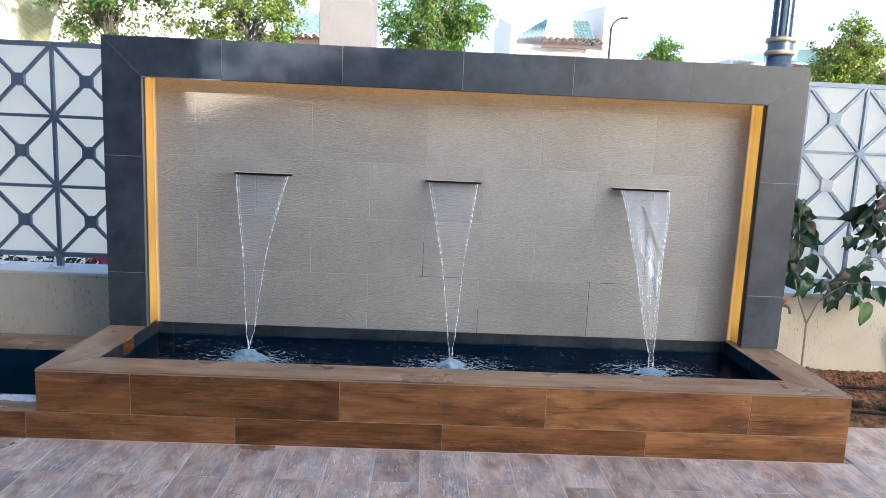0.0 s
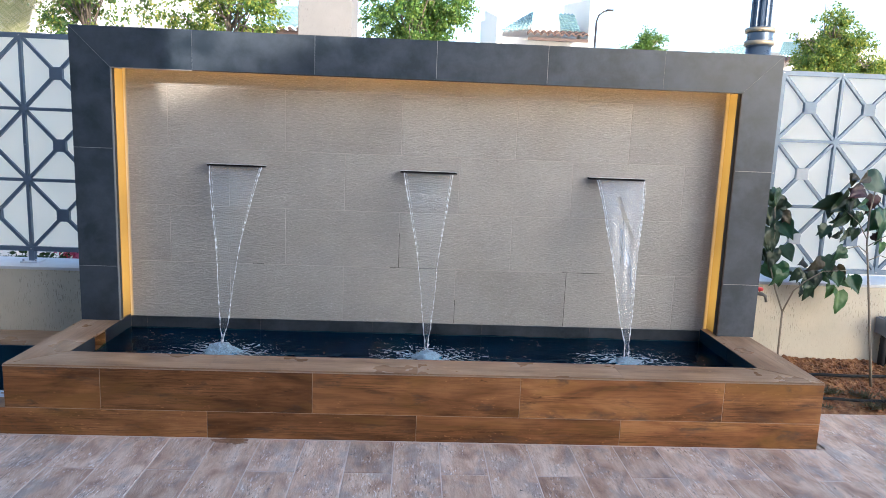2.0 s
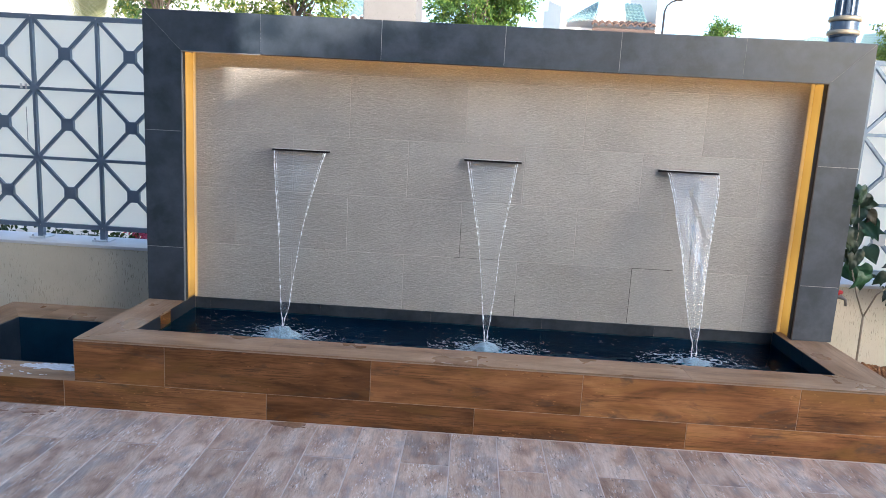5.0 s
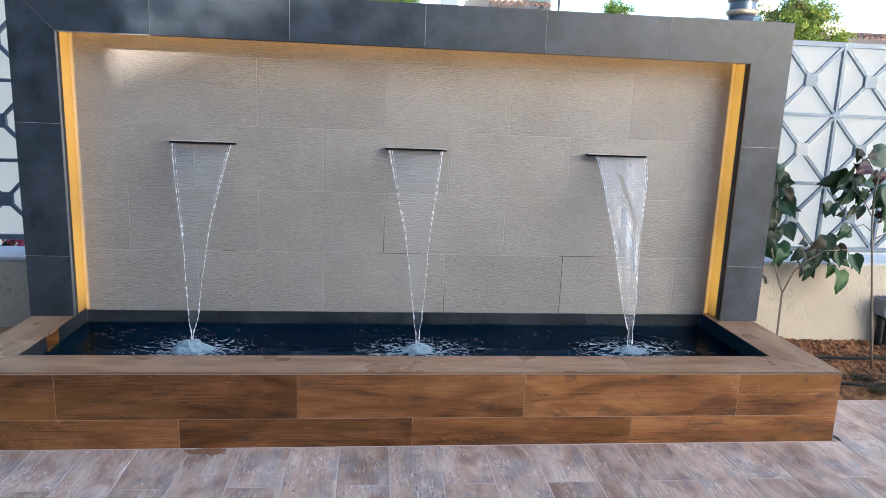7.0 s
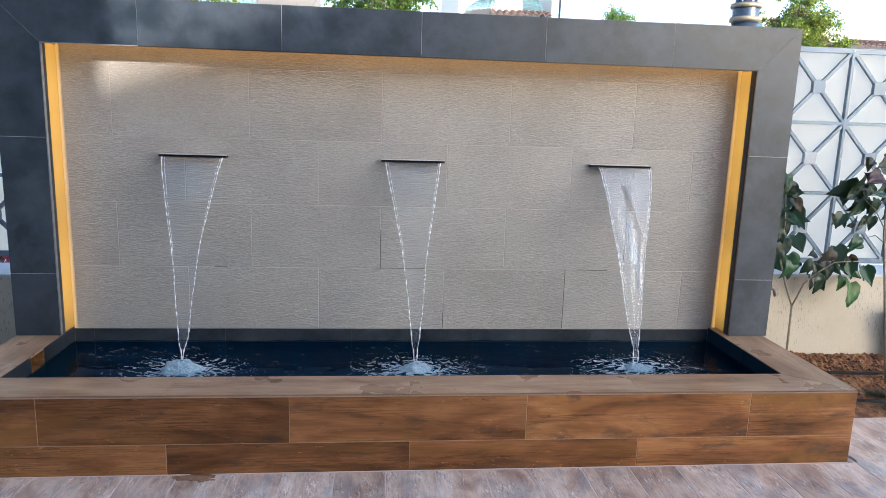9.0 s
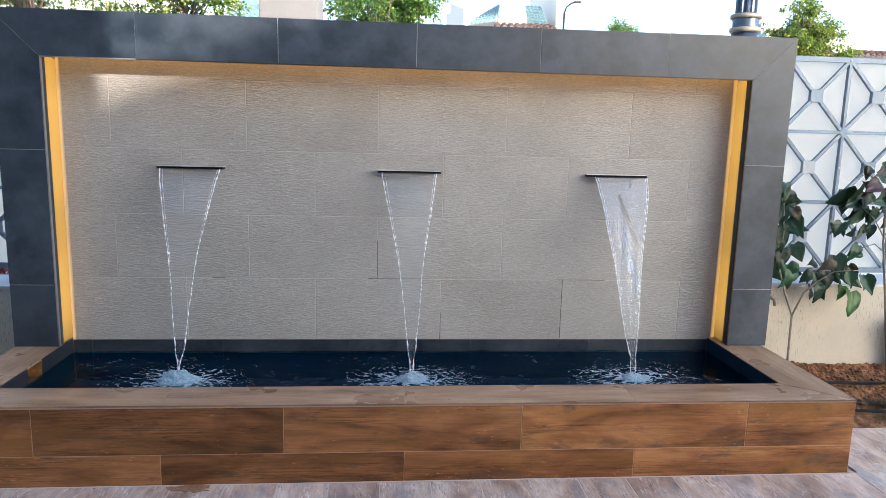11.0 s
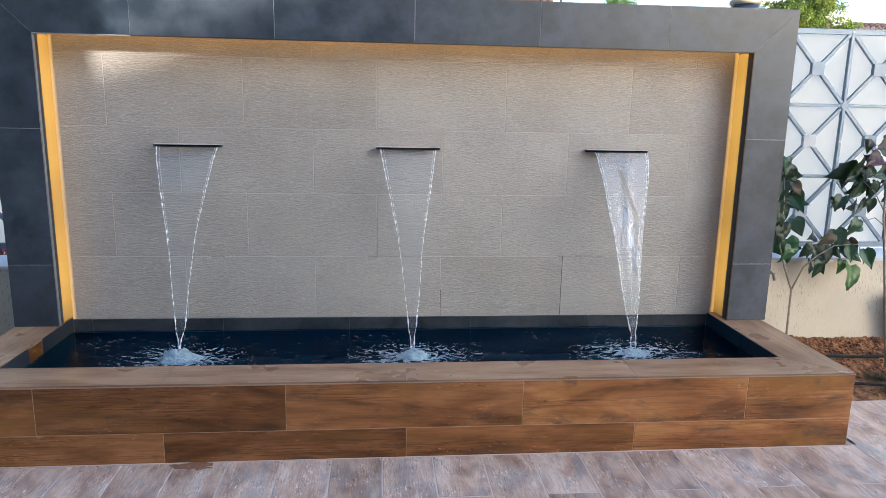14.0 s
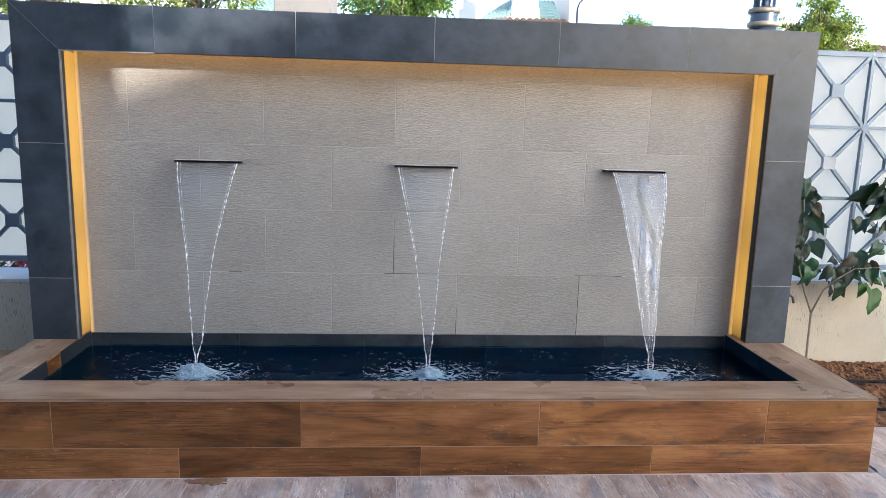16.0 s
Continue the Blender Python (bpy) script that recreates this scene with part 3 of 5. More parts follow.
# ------------------------------------------------------------------ the fountain
fountain = tagged(empty("wall_fountain", 0.03, 0.5, 0.0), "wood-tiled basin with slate-framed stone wall and three water spouts", "fountain")

G = 0.0015                        # joints lie this far below the tile faces
core = part("basin", boxes(
    (BX0 + 0.001, BX1 - 0.001, G, IY0, 0, BASE_TOP - G),
    (BX0 + 0.001, IX0 - G, IY0 + 0.0002, 0.42, 0, BASE_TOP - G),
    (BX0 + 0.001, IX0 - G, 0.42, 0.54, 0, 0.228),
    (BX0 + 0.001, IX0 - 0.085, 0.42, 0.54, 0.2282, BASE_TOP - G),
    (BX0 + 0.001, IX0 - G, 0.54, BACK, 0, BASE_TOP - G),
    (IX1 + G, BX1 - 0.001, IY0 + 0.0002, BACK, 0, BASE_TOP - G),
    (IX0 - T, IX1 + T, PY + G, BACK - 0.002, 0, PLINTH - 0.001),
    (IX0 - T, IX1 + T, IY0 + 0.0004, PY + T, 0, 0.03)), M_BROWNGROUT, fountain, "masonry basin under the tiles")

# plank cladding on the front
for z0, z1, cuts, tones in ((ROW, BASE_TOP - T, (BX0, -1.35, -0.452, 0.449, 1.353, BX1), (0.98, 0.72, 0.90, 1.12, 1.10)), (0.0, ROW, (-1.80, -0.902, 0.0, 0.902, BX1), (0.92, 0.80, 1.0, 1.18))):
    for a, b, tone in zip(cuts, cuts[1:], tones):
        plank = lay("plank_tile", ((a + b) / 2, T, (z0 + z1) / 2), FACE_FRONT, b - a, z1 - z0, T, M_BASE, core, 0.0016)
        plank.color = (tone, tone * 0.985, tone * 0.95, 1)
part("edge_trim", boxes((BX0, BX1, -0.0012, 0.004, BASE_TOP - T - 0.0008, BASE_TOP - T + 0.0022)), M_BROWNGROUT, core, "thin pale joint under the cap")
part("floor_joint", boxes((-1.80, BX1 - 0.001, -0.004, 0.002, -0.002, 0.0018)), M_GROUT, core, "pale grout along the foot of the basin")
# cap with mitred corners
zc = BASE_TOP - T
flat = Matrix.Translation((0, 0, zc))
for pts in ([(BX0, 0), (-0.902, 0), (-0.902, IY0), (IX0, IY0)], [(-0.902, 0), (0, 0), (0, IY0), (-0.902, IY0)],
            [(0, 0), (0.902, 0), (0.902, IY0), (0, IY0)], [(0.902, 0), (BX1, 0), (IX1, IY0), (0.902, IY0)]):
    poly_tile("cap_tile", pts, 0, T, FACE_UP_X, flat, M_CAP, core, 0.0015)
for pts in ([(0, -BX0), (IY0, -IX0), (0.9, -IX0), (0.9, -BX0)], [(0, -BX1), (0.9, -BX1), (0.9, -IX1), (IY0, -IX1)]):
    poly_tile("cap_tile", pts, 0, T, FACE_UP_Y, flat, M_CAP, core, 0.0015)
# slate lining of the pool
for a, b in zip((IX0, -1.47, -0.86, -0.25, 0.355, 0.96, IX1), (-1.47, -0.86, -0.25, 0.355, 0.96, IX1)):
    lay("lining_tile", ((a + b) / 2, PY + T, (0.234 + PLINTH) / 2), FACE_FRONT, b - a, PLINTH - 0.234, T, M_SLATE_WET, core, 0.0003)
    lay("lining_tile", ((a + b) / 2, PY + T, (0.031 + 0.2335) / 2), FACE_FRONT, b - a, 0.2335 - 0.031, T, M_NAVY, core, 0.0003)
for x, sgn in ((IX0 - T, 1), (IX1 + T, -1)):
    turn = pose(0, 0, 0, 90, 0, 90 * sgn)
    cuts = (IY0, 0.42, 0.54, PY) if sgn > 0 else (IY0, 0.5, PY)
    for a, b in zip(cuts, cuts[1:]):
        low = 0.226 if (sgn > 0 and a == 0.42) else BASE_TOP - 0.003
        lay("lining_tile", (x, (a + b) / 2, (0.03 + low) / 2), turn, b - a, low - 0.03, T, M_NAVY if sgn < 0 else M_SLATE_WET, core, 0.0004)
part("overflow_notch", boxes((IX0 - 0.0845, IX0 - 0.078, 0.4215, 0.5385, 0.2285, BASE_TOP - T - 0.0015), (IX0 - 0.078, IX0 - 0.001, 0.4215, 0.4265, 0.2285, BASE_TOP - T - 0.0015),
                              (IX0 - 0.078, IX0 - 0.001, 0.5335, 0.5385, 0.2285, BASE_TOP - T - 0.0015), (IX0 - 0.078, IX0 - 0.001, 0.4265, 0.5335, 0.2285, 0.234)), M_BASE, core, "brown wood-tiled overflow notch")
part("pool_floor", boxes((IX0, IX1, IY0 + 0.001, PY - 0.001, 0.031, 0.036)), M_NAVY, core, "dark navy tiled pool floor")
part("pool_front", boxes((IX0, IX1, IY0 + 0.0005, IY0 + T, 0.037, BASE_TOP - 0.004)), M_NAVY, core, "dark tiled inner face of the pool")

# slate frame
fcore = part("slate_frame", boxes(
    (FX0 + 0.001, GX0 - T, FY + 0.0012, BACK, BASE_TOP + 0.001, FTOP - 0.001),
    (GX1 + T, FX1 - 0.001, FY + 0.0012, BACK, BASE_TOP + 0.001, FTOP - 0.001),
    (GX0 - T, GX1 + T, FY + 0.0014, FY + 0.042, GTOP + T, FTOP - 0.0012),
    (GX0 - T, GX1 + T, FY + 0.0422, BACK - 0.001, GTOP + 0.036, FTOP - 0.0012)), M_GREYGROUT, fountain, "dark grey slate-look portal frame")
# slate on the inner returns, with a channel for the light behind the lip
for b in ((GX0 - T, GX0, FY + T, FY + 0.045, BASE_TOP + 0.001, GTOP), (GX1, GX1 + T, FY + T, FY + 0.052, BASE_TOP + 0.001, GTOP), (GX0 - T, GX1 + T, FY + T, FY + 0.042, GTOP, GTOP + T)):
    part("return_tile", boxes(b), M_SLATE, fcore)
front = Matrix.Translation((0, FY + T, 0))
cuts = (-1.158, -0.555, 0.051, 0.611, 1.207)
top = [[(GX0, GTOP), (cuts[0], GTOP), (cuts[0], FTOP), (FX0, FTOP)]]
top += [[(a, GTOP), (b, GTOP), (b, FTOP), (a, FTOP)] for a, b in zip(cuts, cuts[1:])]
top += [[(cuts[-1], GTOP), (GX1, GTOP), (FX1, FTOP), (cuts[-1], FTOP)]]
for x0, x1, left in ((FX0, GX0, True), (GX1, FX1, False)):
    for z0, z1 in ((BASE_TOP, 0.602), (0.602, 1.205)):
        top.append([(x0, z0), (x1, z0), (x1, z1), (x0, z1)])
    top.append([(x0, 1.205), (x1, 1.205), (x1, GTOP), (x0, FTOP)] if left else [(x0, 1.205), (x1, 1.205), (x1, FTOP), (x0, GTOP)])
for pts in top:
    poly_tile("slate_tile", pts, 0, T, FACE_FRONT, front, M_SLATE, fcore, 0.0011 if abs(pts[0][0] - pts[-1][0]) < 0.001 and abs(pts[1][0] - pts[2][0]) < 0.001 else 0.00005)
# thin metal edge trims round the opening
for b, pale in (((GX0 - 0.001, GX0 + 0.004, FY - 0.002, FY + 0.012, BASE_TOP + 0.002, GTOP - 0.005), True),
                ((GX1 - 0.004, GX1 + 0.001, FY - 0.002, FY + 0.012, BASE_TOP + 0.002, GTOP - 0.005), False),
                ((GX0 - 0.001, cuts[0], FY - 0.002, FY + 0.012, GTOP - 0.003, GTOP + 0.001), True),
                ((cuts[0] + 0.001, GX1 + 0.001, FY - 0.001, FY + 0.012, GTOP - 0.003, GTOP + 0.001), False)):
    part("edge_trim", boxes(b), M_TRIM if pale else M_DARKTRIM, fcore, "thin pale metal edge trim" if pale else "thin dark bronze edge trim")
# light strips behind the opening's edge
# the two side boxes fill the returns, emitting the light that washes them
for b in ((GX0 - T + 0.0005, GX0 - 0.001, FY + 0.0455, PY - 0.0005, BASE_TOP + 0.004, GTOP),
          (GX1 + 0.001, GX1 + T - 0.0005, FY + 0.0525, PY - 0.0005, BASE_TOP + 0.004, GTOP),
          (GX0 + 0.004, GX1 - 0.004, FY + 0.075, FY + 0.105, GTOP + 0.0285, GTOP + 0.0355)):
    part("light_strip", boxes(b), M_LED_TOP if b[4] > 1.5 else M_LED, fcore, "warm orange light strip")

# no lamp here: thin strips emit the glow that falls on the stone border
for k, (a, b) in enumerate(((GX0 + 0.0005, GX0 + 0.015), (GX1 - 0.019, GX1 - 0.0005))):
    part("edge_diffuser", boxes((a, b, PY - 0.0022, PY - 0.0004, PLINTH + 0.002, GTOP + 0.02)), M_GLOW_EDGE[k], fcore, "light strip's glow on the stone border, put into emission")

# rippled stone panel in half-bond
pcore = part("stone_panel", boxes((GX0 - T, GX1 + T, PY + 0.0012, BACK - 0.003, PLINTH + 0.001, GTOP + 0.034)), M_CORE, fountain, "taupe stone wall with fine horizontal ripples")
rows = ((PLINTH + 0.001, 0.611, 1), (0.611, 0.915, 0), (0.915, 1.218, 1), (1.218, 1.534, 0), (1.534, GTOP + 0.034, 1))
for z0, z1, shift in rows:
    xs = [GX0 - T + 0.001]
    first = -1.333 if not shift else -1.020
    xs += [x for x in (first + 0.609 * k for k in range(-1, 7)) if GX0 + 0.03 < x < GX1 - 0.03] + [GX1 + T - 0.001]
    for a, b in zip(xs, xs[1:]):
        lay("stone_tile", ((a + b) / 2, PY + T, (z0 + z1) / 2), FACE_FRONT, b - a, z1 - z0, T, M_STONE, pcore, 0.0014)

# a few open dark joints in the lowest courses
for b in ((0.786, 1.022, PY - 0.0002, PY + 0.002, 0.6098, 0.6124), (0.8058, 0.8082, PY - 0.0002, PY + 0.002, PLINTH + 0.004, 0.6095), (0.197, 0.1992, PY - 0.0002, PY + 0.002, PLINTH + 0.004, 0.44),
          (-0.1162, -0.1140, PY - 0.0002, PY + 0.002, 0.6125, 0.80), (-0.16, 0.10, PY - 0.0002, PY + 0.002, 0.6100, 0.6120), (1.1020, 1.1040, PY - 0.0002, PY + 0.002, 0.66, 0.912), (-0.90, -0.84, PY - 0.0002, PY + 0.002, 0.6100, 0.6120)):
    part("open_joint", boxes(b), M_DARKTRIM, pcore, "dark open joint")

# spouts
SPOUTS = (-0.975, 0.031, 1.038)


def spout():
    s = empty("water_spout")
    w, h, d = 0.149, 0.0048, PY - LIP
    bm = bmesh.new()
    box(bm, -w, w, -d, 0.003, -h, -h + 0.0015)
    box(bm, -w, w, -d, 0.003, h - 0.0015, h)
    box(bm, -w, -w + 0.0015, -d, 0.003, -h + 0.0016, h - 0.0016)
    box(bm, w - 0.0015, w, -d, 0.003, -h + 0.0016, h - 0.0016)
    part("lip", bm, M_DARK, s, "thin dark steel slot lip")
    part("top_edge", boxes((-w - 0.001, w + 0.001, -d - 0.0015, 0.002, h + 0.0002, h + 0.0026), bevel=0.0006), M_LIPSTEEL, s, "bright folded steel top plate")
    part("slot", boxes((-w + 0.002, w - 0.002, -0.012, 0.002, -h + 0.002, h - 0.002)), M_DARK, s)
    return s


for x in SPOUTS:
    s = spout()
    attach(s, fountain)
    s.matrix_basis = pose(x, PY - 0.0005, 1.134)

# ------------------------------------------------------------------ water
IMPACT = 0.455


def water_height(x, y):
    """The rippled level of the pool at a place."""
    z = WATER + 0.0055 * (noise.noise((x * 9, y * 14, 3)) + 0.5 * noise.noise((x * 24, y * 30, 9)))
    for c in SPOUTS:
        r = math.hypot(x - c - 0.014, y - IMPACT)
        z += 0.0045 * math.cos(r * 95) * math.exp(-r * 6.0)
    return z


nx, ny = 330, 70
gx, gy = np.meshgrid(np.linspace(IX0 - 0.001, IX1 + 0.001, nx), np.linspace(IY0 + T - 0.001, PY + 0.001, ny))
gz = np.array([[water_height(px, py) for px, py in zip(rx, ry)] for rx, ry in zip(gx, gy)])
verts = np.stack([gx, gy, gz], -1).reshape(-1, 3).tolist()
faces = [(j * nx + i, j * nx + i + 1, (j + 1) * nx + i + 1, (j + 1) * nx + i) for j in range(ny - 1) for i in range(nx - 1)]
water = from_lists("water", verts, faces, M_WATER, smooth=True)
tagged(water, "dark rippling water filling the slate-lined pool", "water", kind="structure")


def fall_y(s):
    """How far out the falling water has come at a share s of its drop."""
    return LIP - (LIP - IMPACT) * max(s, 0.0) ** 0.7


SHARE = (0.0, 0.1, 0.2, 0.3, 0.4, 0.5, 0.6, 0.7, 0.8, 0.86, 0.91, 1.0)
HALF = (0.134, 0.117, 0.099, 0.082, 0.064, 0.051, 0.042, 0.033, 0.024, 0.017, 0.006, 0.007)


def half_width(s):
    return float(np.interp(s, SHARE, HALF))


def water_sheet(seed, rough, wide):
    """A thin converging curtain with beaded rims, from the lip down to the pool."""
    z_top, z_low = 1.129, WATER + 0.002
    rows_n, cols = 120, 26
    bm = bmesh.new()
    end = int(rows_n * 0.965)
    grid = {}

    def middle(s):
        return 0.016 * s + 0.004 * noise.noise((s * 4, seed, 0)) + (0.018 * (1 - s) ** 2 if rough > 1.5 else 0.0)

    for side in (0, 1):
        for i in range(end + 1):
            s = i / rows_n
            z = z_top - (z_top - z_low) * s
            h = (half_width(s) * wide + (0.009 * math.sin(math.pi * s) if rough > 1.5 else 0.0))
            for j in range(cols + 1):
                u = -1 + 2 * j / cols
                wave = 0.7 * rough * (0.0035 * noise.noise((u * 2.2 + seed, s * 3.5, 1)) + 0.0012 * noise.noise((u * 7 + seed, s * 12, 2)) + 0.0004 * noise.noise((u * 22, s * 50, seed)))
                fold = max(0.0, 1 - 1.7 * s) * rough * 0.006 * math.exp(-((u - 0.15 + 0.5 * s) / 0.16) ** 2) if rough > 1.5 else 0.0
                grid[side, i, j] = bm.verts.new((middle(s) + u * h, fall_y(s) + wave - fold + (0.0012 if side else 0.0), z))
    for side in (0, 1):
        for i in range(end):
            for j in range(cols):
                q = (grid[side, i, j], grid[side, i, j + 1], grid[side, i + 1, j + 1], grid[side, i + 1, j])
                bm.faces.new(q if side else q[::-1])
    for i in range(end):
        for j in (0, cols):
            bm.faces.new((grid[0, i, j], grid[1, i, j], grid[1, i + 1, j], grid[0, i + 1, j]))
    for j in range(cols):
        for i in (0, end):
            bm.faces.new((grid[0, i, j], grid[0, i, j + 1], grid[1, i, j + 1], grid[1, i, j]))
    sheet = part("curtain", bm, M_TORN if rough > 1.5 else M_SHEET, None, "thin clear film of falling water", smooth=True)
    rims = []
    strands = [(-1, 1.0, 1.0), (1, 1.0, 1.0), (-1, 0.90, 0.45), (1, 0.93, 0.35)]
    for sgn, inset, stop in strands:
        bm = bmesh.new()
        pts, rad = [], []
        n = 420
        first = 0.0 if abs(sgn) == 1 else 0.80 if inset < 0.9 else 0.06 + 0.2 * abs(sgn)
        for i in range(n + 1):
            s = first + (stop - first) * i / n
            h = (half_width(s) * wide + (0.009 * math.sin(math.pi * s) if rough > 1.5 else 0.0)) * inset
            twist = 0.005 * math.sin(s * 26 + seed + 2 * sgn) * max(0.0, (s - 0.75) * 4)
            pts.append((middle(s) + sgn * h + 0.0022 * noise.noise((s * 22, sgn + inset, seed)) + (0.022 * noise.noise((s * 5, sgn * 7, seed)) * min(1, 2 * h / 0.1) if 0.93 < inset < 1.0 else 0.0) + twist, fall_y(s) - 0.001 + 0.003 * noise.noise((s * 14, sgn + 4, seed)), z_top - (z_top - z_low) * s))
            bead = 0.5 + 0.5 * math.sin(s * (165 + 21 * sgn) + 7 * noise.noise((s * 9, seed, sgn)))
            patchy = max(0.0, 0.75 + 0.9 * noise.noise((s * 13, sgn * 3, seed + 2)))
            size = (0.0004 + 0.0027 * bead ** 2 * patchy + 0.0010 * max(0.0, 1 - 8 * s)) if inset == 1.0 else 0.0002 + 0.0011 * bead ** 2.5 * patchy
            if s > 0.8:
                size += 0.0013 * (0.5 + 0.5 * math.sin(s * 60 + seed))
            rad.append(size + abs(0.0008 * noise.noise((s * 60, seed, 7))))
        tube(bm, pts, rad, 6)
        rims.append(part("rim", bm, M_ROPE, None, "bright beaded rope of water along the edge", smooth=True))
    return sheet, rims


def bubble(verts, faces, x, y, r, z0=WATER, squash=0.6):
    base = len(verts)
    rings = ((1.0, -0.15), (0.92, 0.35), (0.6, 0.8))
    for rr, zz in rings:
        verts.extend((x + r * rr * math.cos(a), y + r * rr * math.sin(a), z0 + r * zz * squash) for a in (k * math.pi / 3 for k in range(6)))
    verts.append((x, y, z0 + r * squash))
    for ring in range(2):
        for k in range(6):
            a, b = base + ring * 6 + k, base + ring * 6 + (k + 1) % 6
            faces.append((a, b, b + 6, a + 6))
    for k in range(6):
        faces.append((base + 12 + k, base + 12 + (k + 1) % 6, base + 18))


for n, x in enumerate(SPOUTS):
    fall = tagged(empty("water_fall", x, IMPACT, WATER), "clear converging curtain of water falling from a slot spout", "waterfall", "falls from the spouts")
    sheet, rims = water_sheet(3 + 5 * n, (0.38, 0.34, 1.9)[n], (1.0, 0.96, 0.96)[n])
    for ob in (sheet, *rims):
        attach(ob, fall)
        ob.matrix_basis = pose(x, 0, 0)
    # a frothing mound and lacy foam drifting away from it
    rnd = random.Random(20 + n)
    cx, cy = x + 0.014, IMPACT - 0.012
    bm = bmesh.new()
    rings = []
    for k in range(13):
        f = k / 12
        ring = []
        for q in range(28):
            a = 2 * math.pi * q / 28
            lump = 1 + 0.34 * noise.noise((math.cos(a) * 2 + n * 7, math.sin(a) * 2, f * 3)) + 0.26 * noise.noise((math.cos(a) * 5, math.sin(a) * 5 + n, f * 9))
            r = (0.068, 0.058, 0.052)[n] * math.sin(f * math.pi / 2) * lump
            ring.append(bm.verts.new((cx + r * math.cos(a) * 1.15, cy + r * math.sin(a) * 0.8, WATER - 0.004 + (0.050, 0.036, 0.026)[n] * math.cos(f * math.pi / 2) ** 1.3 * (0.75 + 0.5 * lump - 0.25))))
        rings.append(ring)
    for a, b in zip(rings, rings[1:]):
        for q in range(28):
            bm.faces.new((a[q], a[(q + 1) % 28], b[(q + 1) % 28], b[q]))
    bmesh.ops.remove_doubles(bm, verts=rings[0], dist=0.0005)
    part("froth", bm, M_MOUND, fall, "pale mound of frothing water", smooth=True)
    verts, faces, index = [], [], {}
    step = 0.0042
    for iy in range(-62, 62):
        for ix in range(-110, 110):
            px, py = cx + ix * step, cy + iy * step
            if not (IY0 + T + 0.004 < py < PY - 0.01 and IX0 + 0.01 < px < IX1 - 0.01):
                continue
            d = math.hypot((px - cx) / 0.27, (py - cy) / 0.17)
            streak = noise.noise((px * 16 + 5 * n, py * 42, 3.1)) + 0.4 * noise.noise((px * 40, py * 80, 7 + n)) + 0.12 * noise.noise((px * 120, py * 190, n))
            swirl = math.atan2(py - cy, px - cx)
            lace = abs(noise.noise((px * 22 + 2.2 * d + 5 * n, py * 52 + math.cos(swirl), 6.3))) + 0.30 * abs(noise.noise((px * 70, py * 120, 2.2 + n)))
            if lace > 0.33 - 0.25 * d and streak < 0.05 + 0.70 * d ** 0.8 - (0.35 if d < 0.30 else 0):
                continue
            quad = []
            for ox, oy in ((0, 0), (1, 0), (1, 1), (0, 1)):
                key = (ix + ox, iy + oy)
                if key not in index:
                    index[key] = len(verts)
                    wx, wy = cx + key[0] * step, cy + key[1] * step
                    wx += 0.0016 * noise.noise((wx * 300, wy * 300, 1))
                    wy += 0.0016 * noise.noise((wx * 300, wy * 300, 5))
                    verts.append((wx, wy, water_height(wx, wy) + 0.0012 + 0.001 * abs(noise.noise((wx * 90, wy * 90, 2)))))
                quad.append(index[key])
            faces.append(tuple(quad))
    for k in range(60):
        a, r = rnd.uniform(0, 2 * math.pi), abs(rnd.gauss(0.05, 0.04))
        px, py = cx + 1.5 * r * math.cos(a), cy + 0.9 * r * math.sin(a)
        if IY0 + 0.02 < py < PY - 0.02:
            bubble(verts, faces, px, py, rnd.uniform(0.002, 0.005), water_height(px, py) + 0.001)
    foam = from_lists("foam", verts, faces, M_FOAM, smooth=True)
    tagged(foam, "lacy white foam drifting round the struck water", "foam", "foam patches", kind="stuff")
verts, faces = [], []
rnd = random.Random(7)
for k in range(820):
    px, py = rnd.uniform(IX0 + 0.1, IX1 - 0.1), rnd.uniform(IY0 + 0.03, PY - 0.08)
    if noise.noise((px * 3, py * 5, 2)) < -0.1:
        continue
    bubble(verts, faces, px, py, rnd.choice((0.003, 0.004, 0.005, 0.006, 0.007, 0.009, 0.012)), water_height(px, py))
tagged(from_lists("bubbles", verts, faces, M_BUBBLE, smooth=True), "loose clear bubbles drifting on the dark pool", "bubbles", kind="stuff")

# ------------------------------------------------------------------ the lower overflow basin beside it
OX0 = -2.785
lower = part("overflow_basin", boxes(
    (OX0, -1.8008, G, 0.19, -0.35, ROW - G), (OX0, -2.57, 0.1902, WALL_Y0 - 0.002, -0.35, ROW - G),
    (-2.57, BX0 - 0.002, 0.85, WALL_Y0 - 0.002, -0.35, ROW - G)), M_BROWNGROUT)
tagged(lower, "low empty overflow basin with a wood-tiled rim", "basin")
for a, b in ((OX0, -2.70), (-2.70, -1.8008)):
    lay("plank_tile", ((a + b) / 2, T, ROW / 2), FACE_FRONT, b - a, ROW, T, M_BASE, lower)
rim = Matrix.Translation((0, 0, ROW - T))
for pts in ([(OX0, 0), (-2.2, 0), (-2.2, 0.19), (-2.57, 0.19)], [(-2.2, 0), (BX0 - 0.002, 0), (BX0 - 0.002, 0.19), (-2.2, 0.19)],
            [(-2.57, 0.85), (-2.45, 0.85), (-2.45, WALL_Y0 - 0.003), (OX0, WALL_Y0 - 0.003)], [(-2.45, 0.85), (BX0 - 0.002, 0.85), (BX0 - 0.002, WALL_Y0 - 0.003), (-2.45, WALL_Y0 - 0.003)]):
    poly_tile("cap_tile", pts, 0, T, FACE_UP_X, rim, M_CAP, lower)
